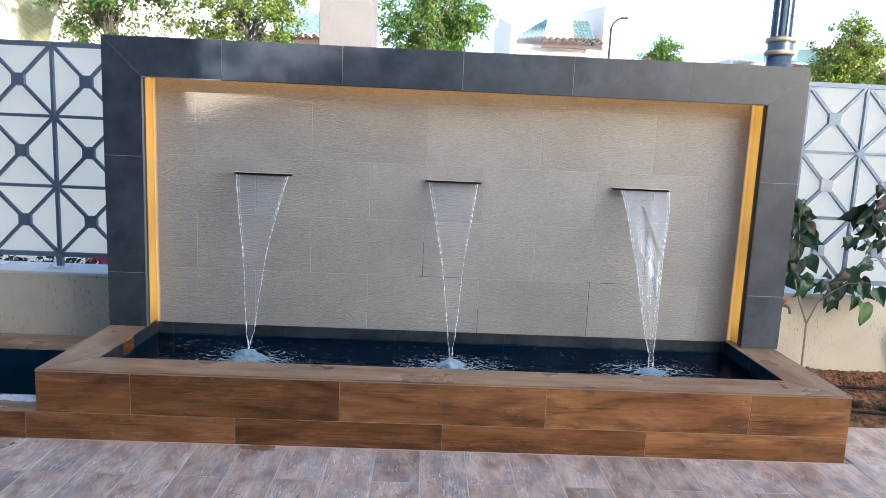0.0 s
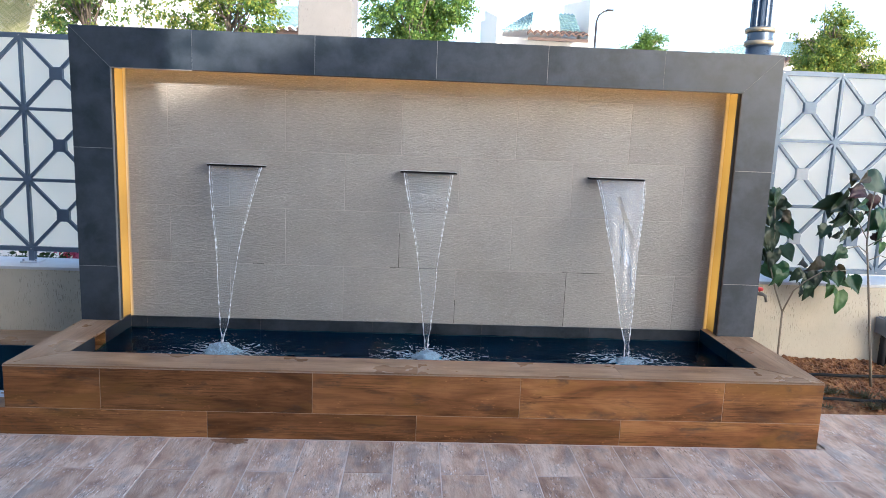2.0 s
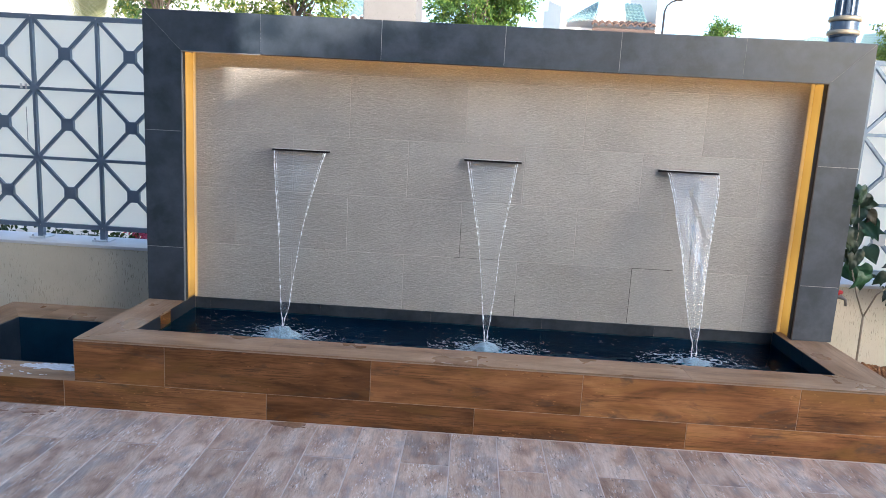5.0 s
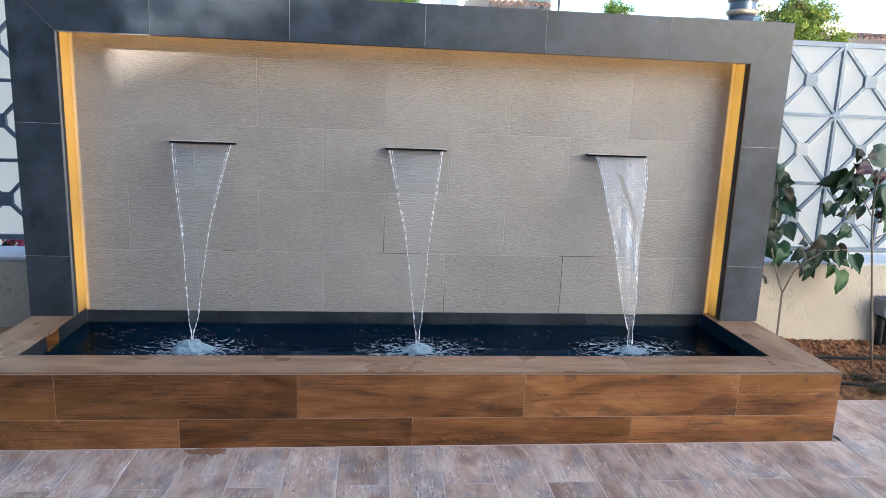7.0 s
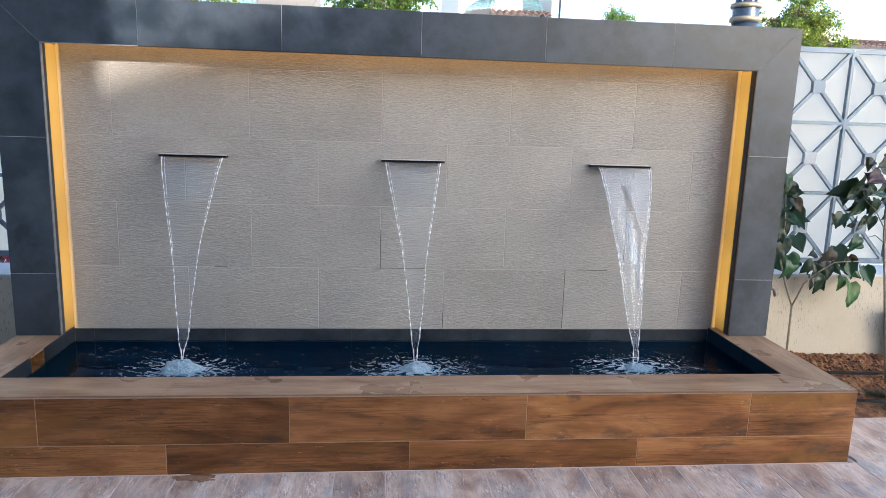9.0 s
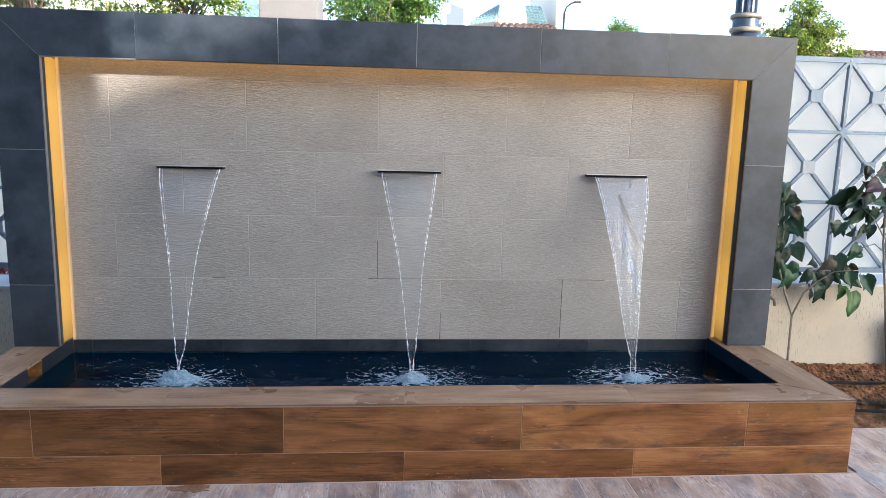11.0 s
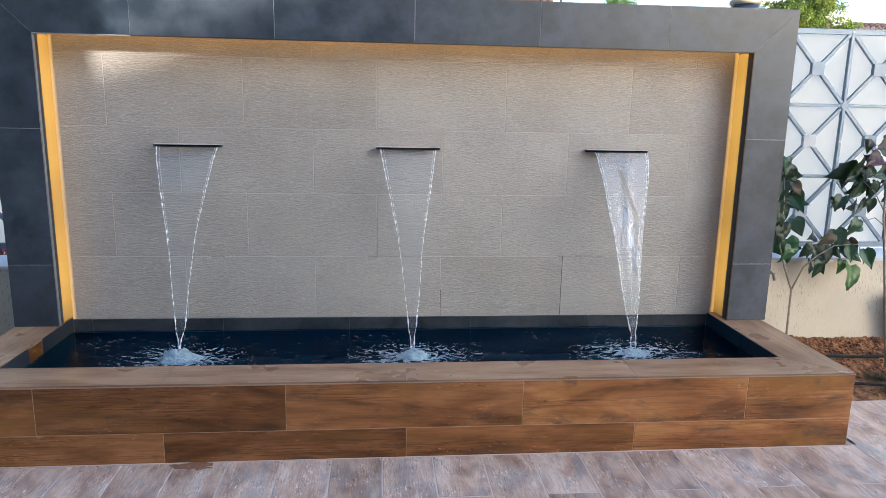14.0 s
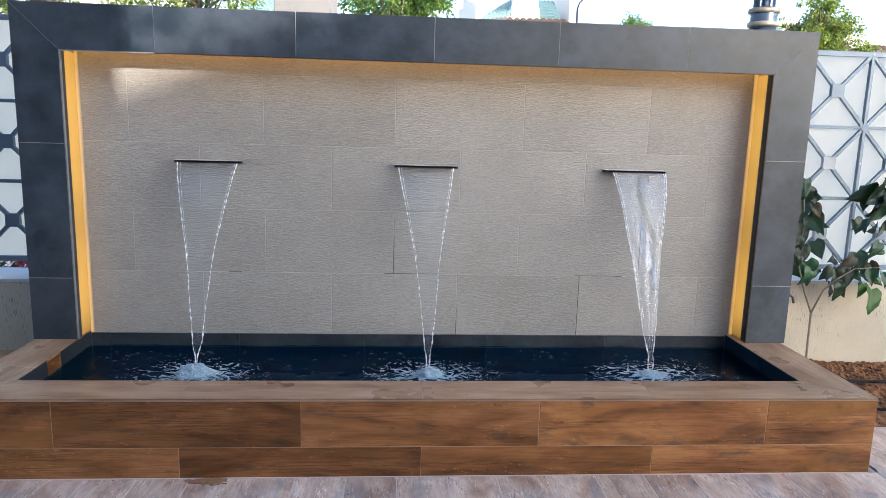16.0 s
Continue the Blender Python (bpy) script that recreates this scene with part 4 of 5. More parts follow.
poly_tile("cap_tile", [(0, 2.785), (0.19, 2.57), (0.85, 2.57), (WALL_Y0 - 0.003, 2.785)], 0, T, FACE_UP_Y, rim, M_CAP, lower)
for b in ((-2.57, -2.561, 0.19, 0.85, -0.25, ROW - 0.0012), (-2.561, BX0 - 0.003, 0.841, 0.85, -0.25, ROW - 0.0012),
          (-2.561, BX0 - 0.003, 0.19, 0.199, -0.25, ROW - 0.0012), (-1.762, BX0 - 0.003, 0.199, 0.841, -0.25, ROW - 0.012), (-2.561, -1.762, 0.199, 0.841, -0.26, -0.25)):
    # light on the west lining is put into its colour by a paler tile
    side = b[1] < -2.56
    part("lining", boxes(b), M_SLATE if side else M_NAVY, lower, "lining wall in paler blue-grey slate for the light on it" if side else "dark navy tiled lining")

# ------------------------------------------------------------------ fence of steel lattice over milky sheets
def make_fence(x, top, label):
    return tagged(empty("fence", x, FENCE_Y, top + 0.018), label, "fence", "lattice fences on the wall")


def lattice_panel(fence, x_first, cells, flip, z0, c, ch):
    """cells wide, three high; squares with diagonals between crossing bars."""
    x1 = x_first + cells * c
    p = part("fence_sheet", boxes((x_first, x1, FENCE_Y + 0.010, FENCE_Y + 0.016, z0, z0 + 3 * ch)), M_ACRYLIC, fence, "milky white acrylic sheet")
    w = 0.009
    for i in range(cells + 1):
        x = x_first + i * c
        w2 = 0.013 if i in (0, cells) else w
        ob = part("upright", boxes((x - w2, x + w2, FENCE_Y - 0.014, FENCE_Y + 0.009, z0 - 0.004, z0 + 3 * ch + 0.004), bevel=0.001), M_LATTICE, p)
    for k in range(4):
        z = z0 + k * ch
        hw = 0.014 if k in (0, 3) else w
        part("rail", boxes((x_first - 0.01, x1 + 0.01, FENCE_Y - 0.0125, FENCE_Y + 0.0085, z - hw, z + hw), bevel=0.001), M_LATTICE, p)
    bm = bmesh.new()
    d, slant = math.hypot(c, ch) / 2, math.degrees(math.atan2(ch, c))
    box(bm, 0.030, d, -0.011, 0.008, -w, w)
    me = bpy.data.meshes.new("diagonal")
    bmesh.ops.recalc_face_normals(bm, faces=bm.faces)
    bm.to_mesh(me)
    bm.free()
    me.materials.append(M_LATTICE)
    bm = boxes((-0.036, 0.036, -0.016, 0.0095, -0.036, 0.036), bevel=0.002)
    bmesh.ops.recalc_face_normals(bm, faces=bm.faces)
    sq = bpy.data.meshes.new("rosette")
    bm.to_mesh(sq)
    sq.materials.append(M_LATTICE)
    pale = bpy.data.meshes.new("rosette")
    bm.to_mesh(pale)
    pale.materials.append(M_PALE)
    bm.free()
    hub = boxes((-0.024, 0.024, -0.0145, 0.0092, -0.024, 0.024), bevel=0.008)
    bmesh.ops.recalc_face_normals(hub, faces=hub.faces)
    hm = bpy.data.meshes.new("hub")
    hub.to_mesh(hm)
    hub.free()
    hm.materials.append(M_LATTICE)
    for i in range(cells):
        for k in range(3):
            cx, cz = x_first + (i + 0.5) * c, z0 + (k + 0.5) * ch
            light = flip and i == 0 and k in (0, 1)
            ob = new("rosette", pale if light else sq)
            attach(ob, p)
            ob.matrix_basis = pose(cx, FENCE_Y, cz)
            if light:
                tagged(ob, "pale unpainted square plate")
            for a in (slant, 180 - slant, 180 + slant, -slant):
                ob = new("diagonal", me)
                attach(ob, p)
                ob.matrix_basis = pose(cx, FENCE_Y, cz, 0, a, 0)
    for i in range(1, cells):
        for k in (1, 2):
            ob = new("hub", hm)
            attach(ob, p)
            ob.matrix_basis = pose(x_first + i * c, FENCE_Y, z0 + k * ch, 0, 45, 0)
    # screws
    bm = bmesh.new()
    tube(bm, [(0, -0.0165, 0), (0, -0.013, 0)], 0.004, 6)
    bmesh.ops.recalc_face_normals(bm, faces=bm.faces)
    sm = bpy.data.meshes.new("screw")
    bm.to_mesh(sm)
    bm.free()
    sm.materials.append(M_STEEL)
    for i in range(cells + 1):
        for z in (z0, z0 + 1.5 * ch, z0 + 3 * ch):
            ob = new("screw", sm)
            attach(ob, p)
            ob.matrix_basis = pose(x_first + i * c, FENCE_Y, z)
    return p


def fence_foot(fence, x, top, low):
    f = part("base_plate", boxes((x - 0.05, x + 0.05, FENCE_Y - 0.05, FENCE_Y + 0.05, top + 0.018, top + 0.026), bevel=0.002), M_COPING, fence, "pale bolted base plate")
    part("post", boxes((x - 0.016, x + 0.016, FENCE_Y - 0.016, FENCE_Y + 0.016, top + 0.024, low)), M_LATTICE, f)
    for dx in (-0.036, 0.036):
        bm = bmesh.new()
        tube(bm, [(x + dx, FENCE_Y - 0.036, top + 0.026), (x + dx, FENCE_Y - 0.036, top + 0.038)], 0.006, 6)
        part("bolt", bm, M_STEEL, f)


west = make_fence(-2.9, WALL_TOP, "grey steel lattice fence backed with milky white acrylic")
east = make_fence(3.3, WALL_STEP, "grey steel lattice fence with two pale square plates")
lattice_panel(west, -4.233, 7, False, 0.578, 0.388, 0.407)
lattice_panel(east, 2.117, 7, True, 0.592, 0.361, 0.3935)
for k in range(7):
    fence_foot(west, -3.845 + 0.388 * k, WALL_TOP, 0.58)
for k in (1, 3, 5, 7):
    fence_foot(east, 2.117 + 0.361 * k, WALL_STEP, 0.594)

for x in (-2.753, -2.724):
    part("clip", boxes((x - 0.007, x + 0.007, FENCE_Y - 0.019, FENCE_Y - 0.0145, 1.385, 1.415), bevel=0.002), M_WHITE, west, "small white clip on the rail")
part("cable", boxes((-2.7463, -2.7437, FENCE_Y + 0.006, FENCE_Y + 0.0098, 1.075, 1.281)), M_TRIM, west, "thin grey cable against the sheet")

# ------------------------------------------------------------------ planting bed
bx0, bx1, by0, by1 = 1.812, 4.7, 0.428, WALL_Y0
nx, ny = 230, 62
gx, gy = np.meshgrid(np.linspace(bx0, bx1, nx), np.linspace(by0, by1, ny))
h = np.zeros_like(gx)
for j in range(ny):
    for i in range(nx):
        px, py = gx[j, i], gy[j, i]
        s = (py - by0) / (by1 - by0)
        rough = 0.35 + 0.65 * s
        h[j, i] = -0.03 + 0.095 * s ** 1.2 + rough * (0.022 * noise.noise((px * 9, py * 9, 0)) + 0.020 * abs(noise.noise((px * 26, py * 26, 4))) + 0.008 * noise.noise((px * 60, py * 60, 8)))
verts = np.stack([gx, gy, h], -1).reshape(-1, 3).tolist()
faces = [(j * nx + i, j * nx + i + 1, (j + 1) * nx + i + 1, (j + 1) * nx + i) for j in range(ny - 1) for i in range(nx - 1)]
tagged(from_lists("soil_bed", verts, faces, M_SOIL), "clumpy reddish-brown garden soil banked against the wall", "soil", kind="structure")
verts, faces = [], []
rnd = random.Random(5)
for k in range(2600):
    px, py = rnd.uniform(bx0 + 0.02, 3.7), by0 + 0.04 + (by1 - by0 - 0.06) * rnd.random() ** 0.55
    s = (py - by0) / (by1 - by0)
    z = -0.03 + 0.095 * s ** 1.2 + (0.35 + 0.65 * s) * (0.022 * noise.noise((px * 9, py * 9, 0)) + 0.020 * abs(noise.noise((px * 26, py * 26, 4))))
    r = rnd.uniform(0.004, 0.017) * (0.6 + 0.6 * s)
    b = len(verts)
    for v in ((1, 0, 0), (-1, 0, 0), (0, 1, 0), (0, -1, 0), (0, 0, 1), (0, 0, -1), (0.6, 0.6, 0.5), (-0.6, -0.5, 0.6)):
        verts.append((px + v[0] * r * rnd.uniform(0.7, 1.3), py + v[1] * r * rnd.uniform(0.7, 1.3), z + v[2] * r * rnd.uniform(0.6, 1.0)))
    faces += [(b, b + 6, b + 4), (b + 6, b + 2, b + 4), (b, b + 2, b + 6), (b + 2, b + 1, b + 4), (b + 1, b + 7, b + 4), (b + 7, b + 3, b + 4), (b + 1, b + 3, b + 7), (b + 3, b, b + 4), (b, b + 5, b + 2), (b + 2, b + 5, b + 1), (b + 1, b + 5, b + 3), (b + 3, b + 5, b)]
tagged(from_lists("soil_clods", verts, faces, M_SOIL), "loose crumbs and clods of red soil", "soil", kind="stuff")


def hose(pts, r):
    bm = bmesh.new()
    fine = []
    for a, b in zip(pts, pts[1:]):
        for k in range(6):
            f = k / 6
            fine.append((a[0] + (b[0] - a[0]) * f, a[1] + (b[1] - a[1]) * f + 0.006 * math.sin((a[0] + f) * 9), a[2] + (b[2] - a[2]) * f))
    fine.append(pts[-1])
    tube(bm, fine, r, 8)
    ob = part("irrigation_hose", bm, M_BLACK, None, smooth=True)
    return tagged(ob, "thin black drip irrigation hose lying on soil", "hose", "drip hoses")


hose([(1.83, 0.86, 0.055), (2.3, 0.85, 0.062), (2.9, 0.84, 0.062), (3.6, 0.86, 0.06), (4.6, 0.85, 0.06)], 0.009)
hose([(1.83, 0.60, 0.012), (2.2, 0.59, 0.018), (2.6, 0.57, 0.014), (3.2, 0.60, 0.016), (4.6, 0.58, 0.016)], 0.008)


def dry_tuft(x, y, z, seed, size=0.07, count=60):
    rnd = random.Random(seed)
    verts, faces = [], []
    for k in range(count):
        a, l = rnd.uniform(0, 6.28), size * rnd.uniform(0.5, 1.2)
        ox, oy = x + rnd.gauss(0, size * 0.5), y + rnd.gauss(0, size * 0.35)
        tip = (ox + l * math.cos(a), oy + l * math.sin(a), z + rnd.uniform(0.005, 0.6 * size))
        w = 0.0035
        b = len(verts)
        verts += [(ox - w * math.sin(a), oy + w * math.cos(a), z), (ox + w * math.sin(a), oy - w * math.cos(a), z), tip]
        faces.append((b, b + 1, b + 2))
    tagged(from_lists("dry_grass", verts, faces, M_DRY), "small tuft of dry trampled weeds on the soil", "weeds", kind="stuff")


for k, (x, y, size, count) in enumerate(((1.90, 0.50, 0.07, 110), (1.98, 0.62, 0.06, 80), (2.42, 0.52, 0.06, 120), (2.55, 0.56, 0.07, 150), (2.70, 0.60, 0.08, 170), (2.30, 0.72, 0.06, 120),
                                         (2.45, 0.68, 0.06, 120), (2.9, 0.70, 0.08, 160), (3.1, 0.6, 0.08, 160), (2.15, 0.50, 0.04, 40))):
    dry_tuft(x, y, 0.004, k, size, count)


def heart_leaf(droop, fold, material, seed, ribs=0.018):
    """A broad heart-shaped leaf one unit long, its stalk at the origin and its tip along +x."""
    n, half = 14, 5
    verts, faces = [], []
    for i in range(n + 1):
        t = i / n
        wid = 0.54 * math.sin(math.pi * min(1, (t * 0.93 + 0.07)) ** 0.72) * (1 - 0.25 * t) + 0.002
        for j in range(-half, half + 1):
            u = j / half
            x = -0.12 + 1.12 * t - 0.12 * (1 - t) * abs(u)
            z = -droop * t * t + fold * abs(u) * wid * 1.2 + 0.06 * math.sin(7 * t + 2 * u + seed) * abs(u) - 0.10 * u * u * droop
            z += ribs * math.sin(26 * (t - 0.35 * abs(u))) * min(1, 3 * abs(u)) + 0.05 * noise.noise((t * 3 + seed, u * 2, seed))
            verts.append((x, u * wid, z))
    w = 2 * half + 1
    for i in range(n):
        for j in range(w - 1):
            a = i * w + j
            faces.append((a, a + 1, a + w + 1, a + w))
    me = bpy.data.meshes.new("leaf")
    me.from_pydata(verts, [], faces)
    me.polygons.foreach_set("use_smooth", [True] * len(me.polygons))
    me.materials.append(material)
    return me


# tones: 0 dark green, 1 mid green, 2 light green, 3 grey-green, 4 brown, 5 dark red
TONES = [M_BIGLEAF, M_MIDLEAF, M_LIGHTLEAF, M_GREYLEAF, M_BROWNLEAF, M_REDLEAF]
LEAVES = [[heart_leaf(d, f, m, 3 * k + q) for q, (d, f) in enumerate(((0.35, 0.18), (0.15, 0.34), (0.65, 0.10)))] for k, m in enumerate(TONES)]


def sapling(label, stems, leaves, y, seed):
    """stems: point lists with two radii; leaves: middle x and z, length, lean of the hanging tip, tone."""
    p = tagged(empty("sapling", *stems[0][0][0]), label, "sapling", "saplings by the wall")
    for pts, r0, r1 in stems:
        bm = bmesh.new()
        n = len(pts)
        tube(bm, pts, [r0 + (r1 - r0) * i / (n - 1) for i in range(n)], 7)
        part("stem", bm, M_STEM, p, smooth=True)
    rnd = random.Random(seed)
    for x, z, length, lean, tone in leaves:
        for extra in range(3 if tone in (0, 1, 4) else 2 if tone == 5 else 1):
            ob = new("leaf", LEAVES[tone][rnd.randrange(3)])
            attach(ob, p)
            tip = rnd.uniform(55, 80) - 12 * extra
            size = length * (0.82 if not extra else rnd.uniform(0.55, 0.75))
            turn = Matrix.Rotation(radians(lean + (rnd.uniform(-60, 60) if extra else 0)), 4, "Y") @ Matrix.Rotation(radians(-90 + rnd.uniform(-22, 22)), 4, "Z") @ Matrix.Rotation(radians(tip), 4, "Y") @ Matrix.Rotation(radians(rnd.uniform(-22, 22)), 4, "X")
            middle = turn @ Vector((0.42 * size, 0, -0.06 * size))
            depth = y + rnd.uniform(-0.035, 0.02) + 0.04 * extra
            place = Vector((x + (rnd.uniform(-0.04, 0.04) if extra else 0), depth, z)) - middle
            ob.matrix_basis = Matrix.Translation(place) @ turn @ Matrix.Diagonal((size, size * rnd.uniform(0.80, 0.96), size, 1))
    return p


sapling("forked young sapling with broad drooping green leaves", [
    ([(2.135, 1.0, 0.03), (2.132, 1.0, 0.2), (2.129, 1.0, 0.392)], 0.0065, 0.0055),
    ([(2.129, 1.0, 0.39), (2.072, 0.995, 0.514), (2.016, 0.99, 0.675), (2.02, 0.98, 0.85), (1.99, 0.97, 1.08)], 0.005, 0.0025),
    ([(2.129, 1.0, 0.39), (2.178, 0.995, 0.516), (2.236, 0.99, 0.575), (2.33, 0.98, 0.64), (2.46, 0.97, 0.65)], 0.005, 0.0025)],
    ((1.985, 1.063, 0.108, 0, 0), (2.041, 1.014, 0.114, -40, 0), (1.995, 0.94, 0.12, 15, 0), (2.07, 0.945, 0.09, -30, 4), (2.09, 0.87, 0.143, -25, 1), (2.003, 0.817, 0.16, -10, 0), (2.02, 0.709, 0.127, 10, 0), (2.088, 0.607, 0.156, -20, 1),
     (2.111, 0.74, 0.11, -25, 3), (2.174, 0.615, 0.087, 40, 0), (2.294, 0.583, 0.134, 5, 0), (2.255, 0.51, 0.105, 10, 0), (2.354, 0.674, 0.122, -20, 3), (2.266, 0.677, 0.11, 50, 4),
     (2.403, 0.597, 0.099, -10, 1), (2.44, 0.632, 0.099, -30, 4), (2.506, 0.57, 0.12, -15, 1), (2.418, 0.469, 0.146, 5, 2), (2.376, 0.527, 0.088, 20, 2)), 0.97, 31)
sapling("tall slim sapling with green and reddish broad leaves", [
    ([(2.575, 0.79, 0.02), (2.548, 0.8, 0.23), (2.518, 0.8, 0.411), (2.48, 0.8, 0.634), (2.445, 0.8, 0.831), (2.436, 0.8, 1.0), (2.45, 0.8, 1.12)], 0.008, 0.0035),
    ([(2.455, 0.80, 0.78), (2.40, 0.80, 0.82), (2.32, 0.79, 0.80)], 0.003, 0.002),
    ([(2.462, 0.80, 0.74), (2.53, 0.80, 0.77), (2.62, 0.79, 0.74)], 0.003, 0.002),
    ([(2.44, 0.80, 0.86), (2.38, 0.80, 0.95), (2.29, 0.80, 1.02)], 0.003, 0.002),
    ([(2.45, 0.80, 0.82), (2.56, 0.80, 0.89), (2.70, 0.80, 0.93)], 0.003, 0.002)],
    ((2.364, 1.184, 0.093, 60, 4), (2.476, 1.166, 0.164, -60, 3), (2.351, 1.111, 0.115, 60, 5), (2.452, 1.048, 0.11, 10, 5), (2.562, 1.115, 0.088, -40, 5), (2.271, 1.043, 0.17, 60, 0), (2.358, 1.045, 0.104, 70, 1),
     (2.296, 0.968, 0.154, 45, 0), (2.382, 0.962, 0.099, 0, 0), (2.363, 0.883, 0.077, 10, 0), (2.301, 0.871, 0.077, 20, 0), (2.52, 0.947, 0.183, -5, 1), (2.194, 0.89, 0.094, 30, 0), (2.307, 0.773, 0.105, 35, 1),
     (2.513, 0.863, 0.072, -40, 5), (2.531, 0.811, 0.072, 10, 2), (2.6, 0.747, 0.089, -35, 2), (2.653, 0.901, 0.145, 50, 1), (2.673, 1.01, 0.1, 40, 5)), 0.80, 47)

# garden tap
tap = tagged(empty("garden_tap", 1.99, 1.05, 0.48), "small metal garden tap with a red handle", "tap")
bm = bmesh.new()
tube(bm, [(1.93, 1.06, 0.47), (1.97, 1.05, 0.485), (2.01, 1.03, 0.485), (2.03, 1.02, 0.475), (2.035, 1.015, 0.44)], [0.009, 0.011, 0.012, 0.009, 0.008], 10)
part("spigot", bm, M_BRASS, tap, smooth=True)
bm = bmesh.new()
lathe(bm, 2.0, 1.035, [(0.004, 0.49), (0.004, 0.505), (0.018, 0.505), (0.020, 0.512), (0.016, 0.522), (0.006, 0.524)], 10)
part("tap_handle", bm, M_RED, tap, "red plastic handle", smooth=True)
bm = bmesh.new()
tube(bm, [(1.93, 1.06, 0.0), (1.93, 1.06, 0.46)], 0.012, 10)
part("riser", bm, M_BLACK, tap, "black riser pipe", smooth=True)

# junction box on its conduits
jb = tagged(empty("junction_box", 2.87, 1.08, 0.05), "grey plastic junction box on black conduits by the wall", "junction box")
part("body", boxes((2.785, 2.97, 1.03, 1.128, 0.245, 0.345), bevel=0.006), M_BOX, jb)
part("lid", boxes((2.782, 2.973, 1.018, 1.029, 0.243, 0.348), bevel=0.004), M_BOX, jb)
for x in (2.80, 2.835, 2.87, 2.905, 2.94):
    part("rib", boxes((x, x + 0.012, 1.035, 1.12, 0.3455, 0.352), bevel=0.001), M_BOX, jb)
for x, r in ((2.815, 0.02), (2.855, 0.022), (2.895, 0.02)):
    bm = bmesh.new()
    tube(bm, [(x, 1.07, 0.03), (x, 1.07, 0.245)], r, 10)
    part("conduit", bm, M_BLACK, jb, smooth=True)
bm = bmesh.new()
tube(bm, [(2.92, 1.07, 0.245), (2.925, 1.06, 0.14), (2.95, 1.05, 0.08), (3.05, 1.05, 0.07), (3.2, 1.06, 0.075)], 0.011, 8)
part("cable", bm, M_BLACK, jb, smooth=True)


# ------------------------------------------------------------------ trees and shrubs beyond the wall
def leaf_cloud(blobs, count, size, seed, per=34, gate=0.0):
    """Many small folded leaves gathered in drooping sprays inside uneven ellipsoids."""
    g = np.random.default_rng(seed)
    verts, faces = [], []
    weights = np.array([b[3] * b[4] * b[5] for b in blobs])
    weights = weights / weights.sum()
    for k in range(count // per):
        b = blobs[g.choice(len(blobs), p=weights)]
        d = g.normal(size=3)
        d /= np.linalg.norm(d)
        r = g.uniform(0.12, 1.0) ** 0.5 * g.uniform(0.9, 1.12)
        c = np.array(b[:3]) + d * r * np.array(b[3:6])
        if noise.noise((c[0] * 2.5 + seed, c[1] * 2.5, c[2] * 2.5)) < gate:
            continue
        run = d * np.array((1, 1, 0.4)) + g.normal(size=3) * 0.5 + np.array((0, 0, -0.35))
        run /= np.linalg.norm(run)
        reach = g.uniform(0.16, 0.34) * size / 0.08
        f = g.uniform(0, 1, (per, 1))
        o = c + run * reach * f + g.normal(size=(per, 3)) * size * (0.8 - 0.35 * f)
        a = run * 0.6 + g.normal(size=(per, 3)) * 0.8 + np.array((0, 0, -0.5))
        a /= np.linalg.norm(a, axis=1, keepdims=True)
        n = np.cross(a, g.normal(size=(per, 3)))
        n /= np.linalg.norm(n, axis=1, keepdims=True) + 1e-9
        l, w = size * g.uniform(0.7, 1.3, (per, 1)), size * g.uniform(0.22, 0.36, (per, 1))
        m = o + a * l * 0.45 + np.cross(a, n) * 0.12 * l
        i = len(verts)
        verts += np.stack([o, m + n * w, o + a * l, m - n * w], 1).reshape(-1, 3).tolist()
        faces += [(i + 4 * q, i + 4 * q + 1, i + 4 * q + 2, i + 4 * q + 3) for q in range(per)]
    return verts, faces


def tree(name, label, x, y, blobs, count, size, seed, material, trunk=0.09, gate=0.0):
    p = tagged(empty(name, x, y, -0.35), label, "tree")
    top = max(b[2] for b in blobs)
    bm = bmesh.new()
    rnd = random.Random(seed)
    low = min(b[2] - b[5] for b in blobs)
    tube(bm, [(x, y, -0.4), (x + 0.05, y, low * 0.5), (x - 0.03, y, low), (x, y, top)], [trunk, trunk * 0.8, trunk * 0.6, trunk * 0.15], 9)
    part("trunk", bm, M_BARK, p, smooth=True)
    for b in blobs:
        for k in range(6):
            bm = bmesh.new()
            e = Vector((b[0] + rnd.uniform(-0.8, 0.8) * b[3], b[1] + rnd.uniform(-0.8, 0.8) * b[4], b[2] + rnd.uniform(-0.3, 0.9) * b[5]))
            s = Vector((x, y, low + rnd.uniform(-0.1, 0.7) * (top - low)))
            mid = s.lerp(e, 0.5) + Vector((rnd.uniform(-0.1, 0.1), rnd.uniform(-0.1, 0.1), 0.12))
            tube(bm, [s, mid, e], [trunk * 0.22, trunk * 0.13, trunk * 0.05], 5)
            part("limb", bm, M_BARK, p, smooth=True)
    v, f = leaf_cloud(blobs, count, size, seed, gate=gate)
    ob = from_lists("crown", v, f, material, p)
    tagged(ob, "crown of many small leaves")
    return p


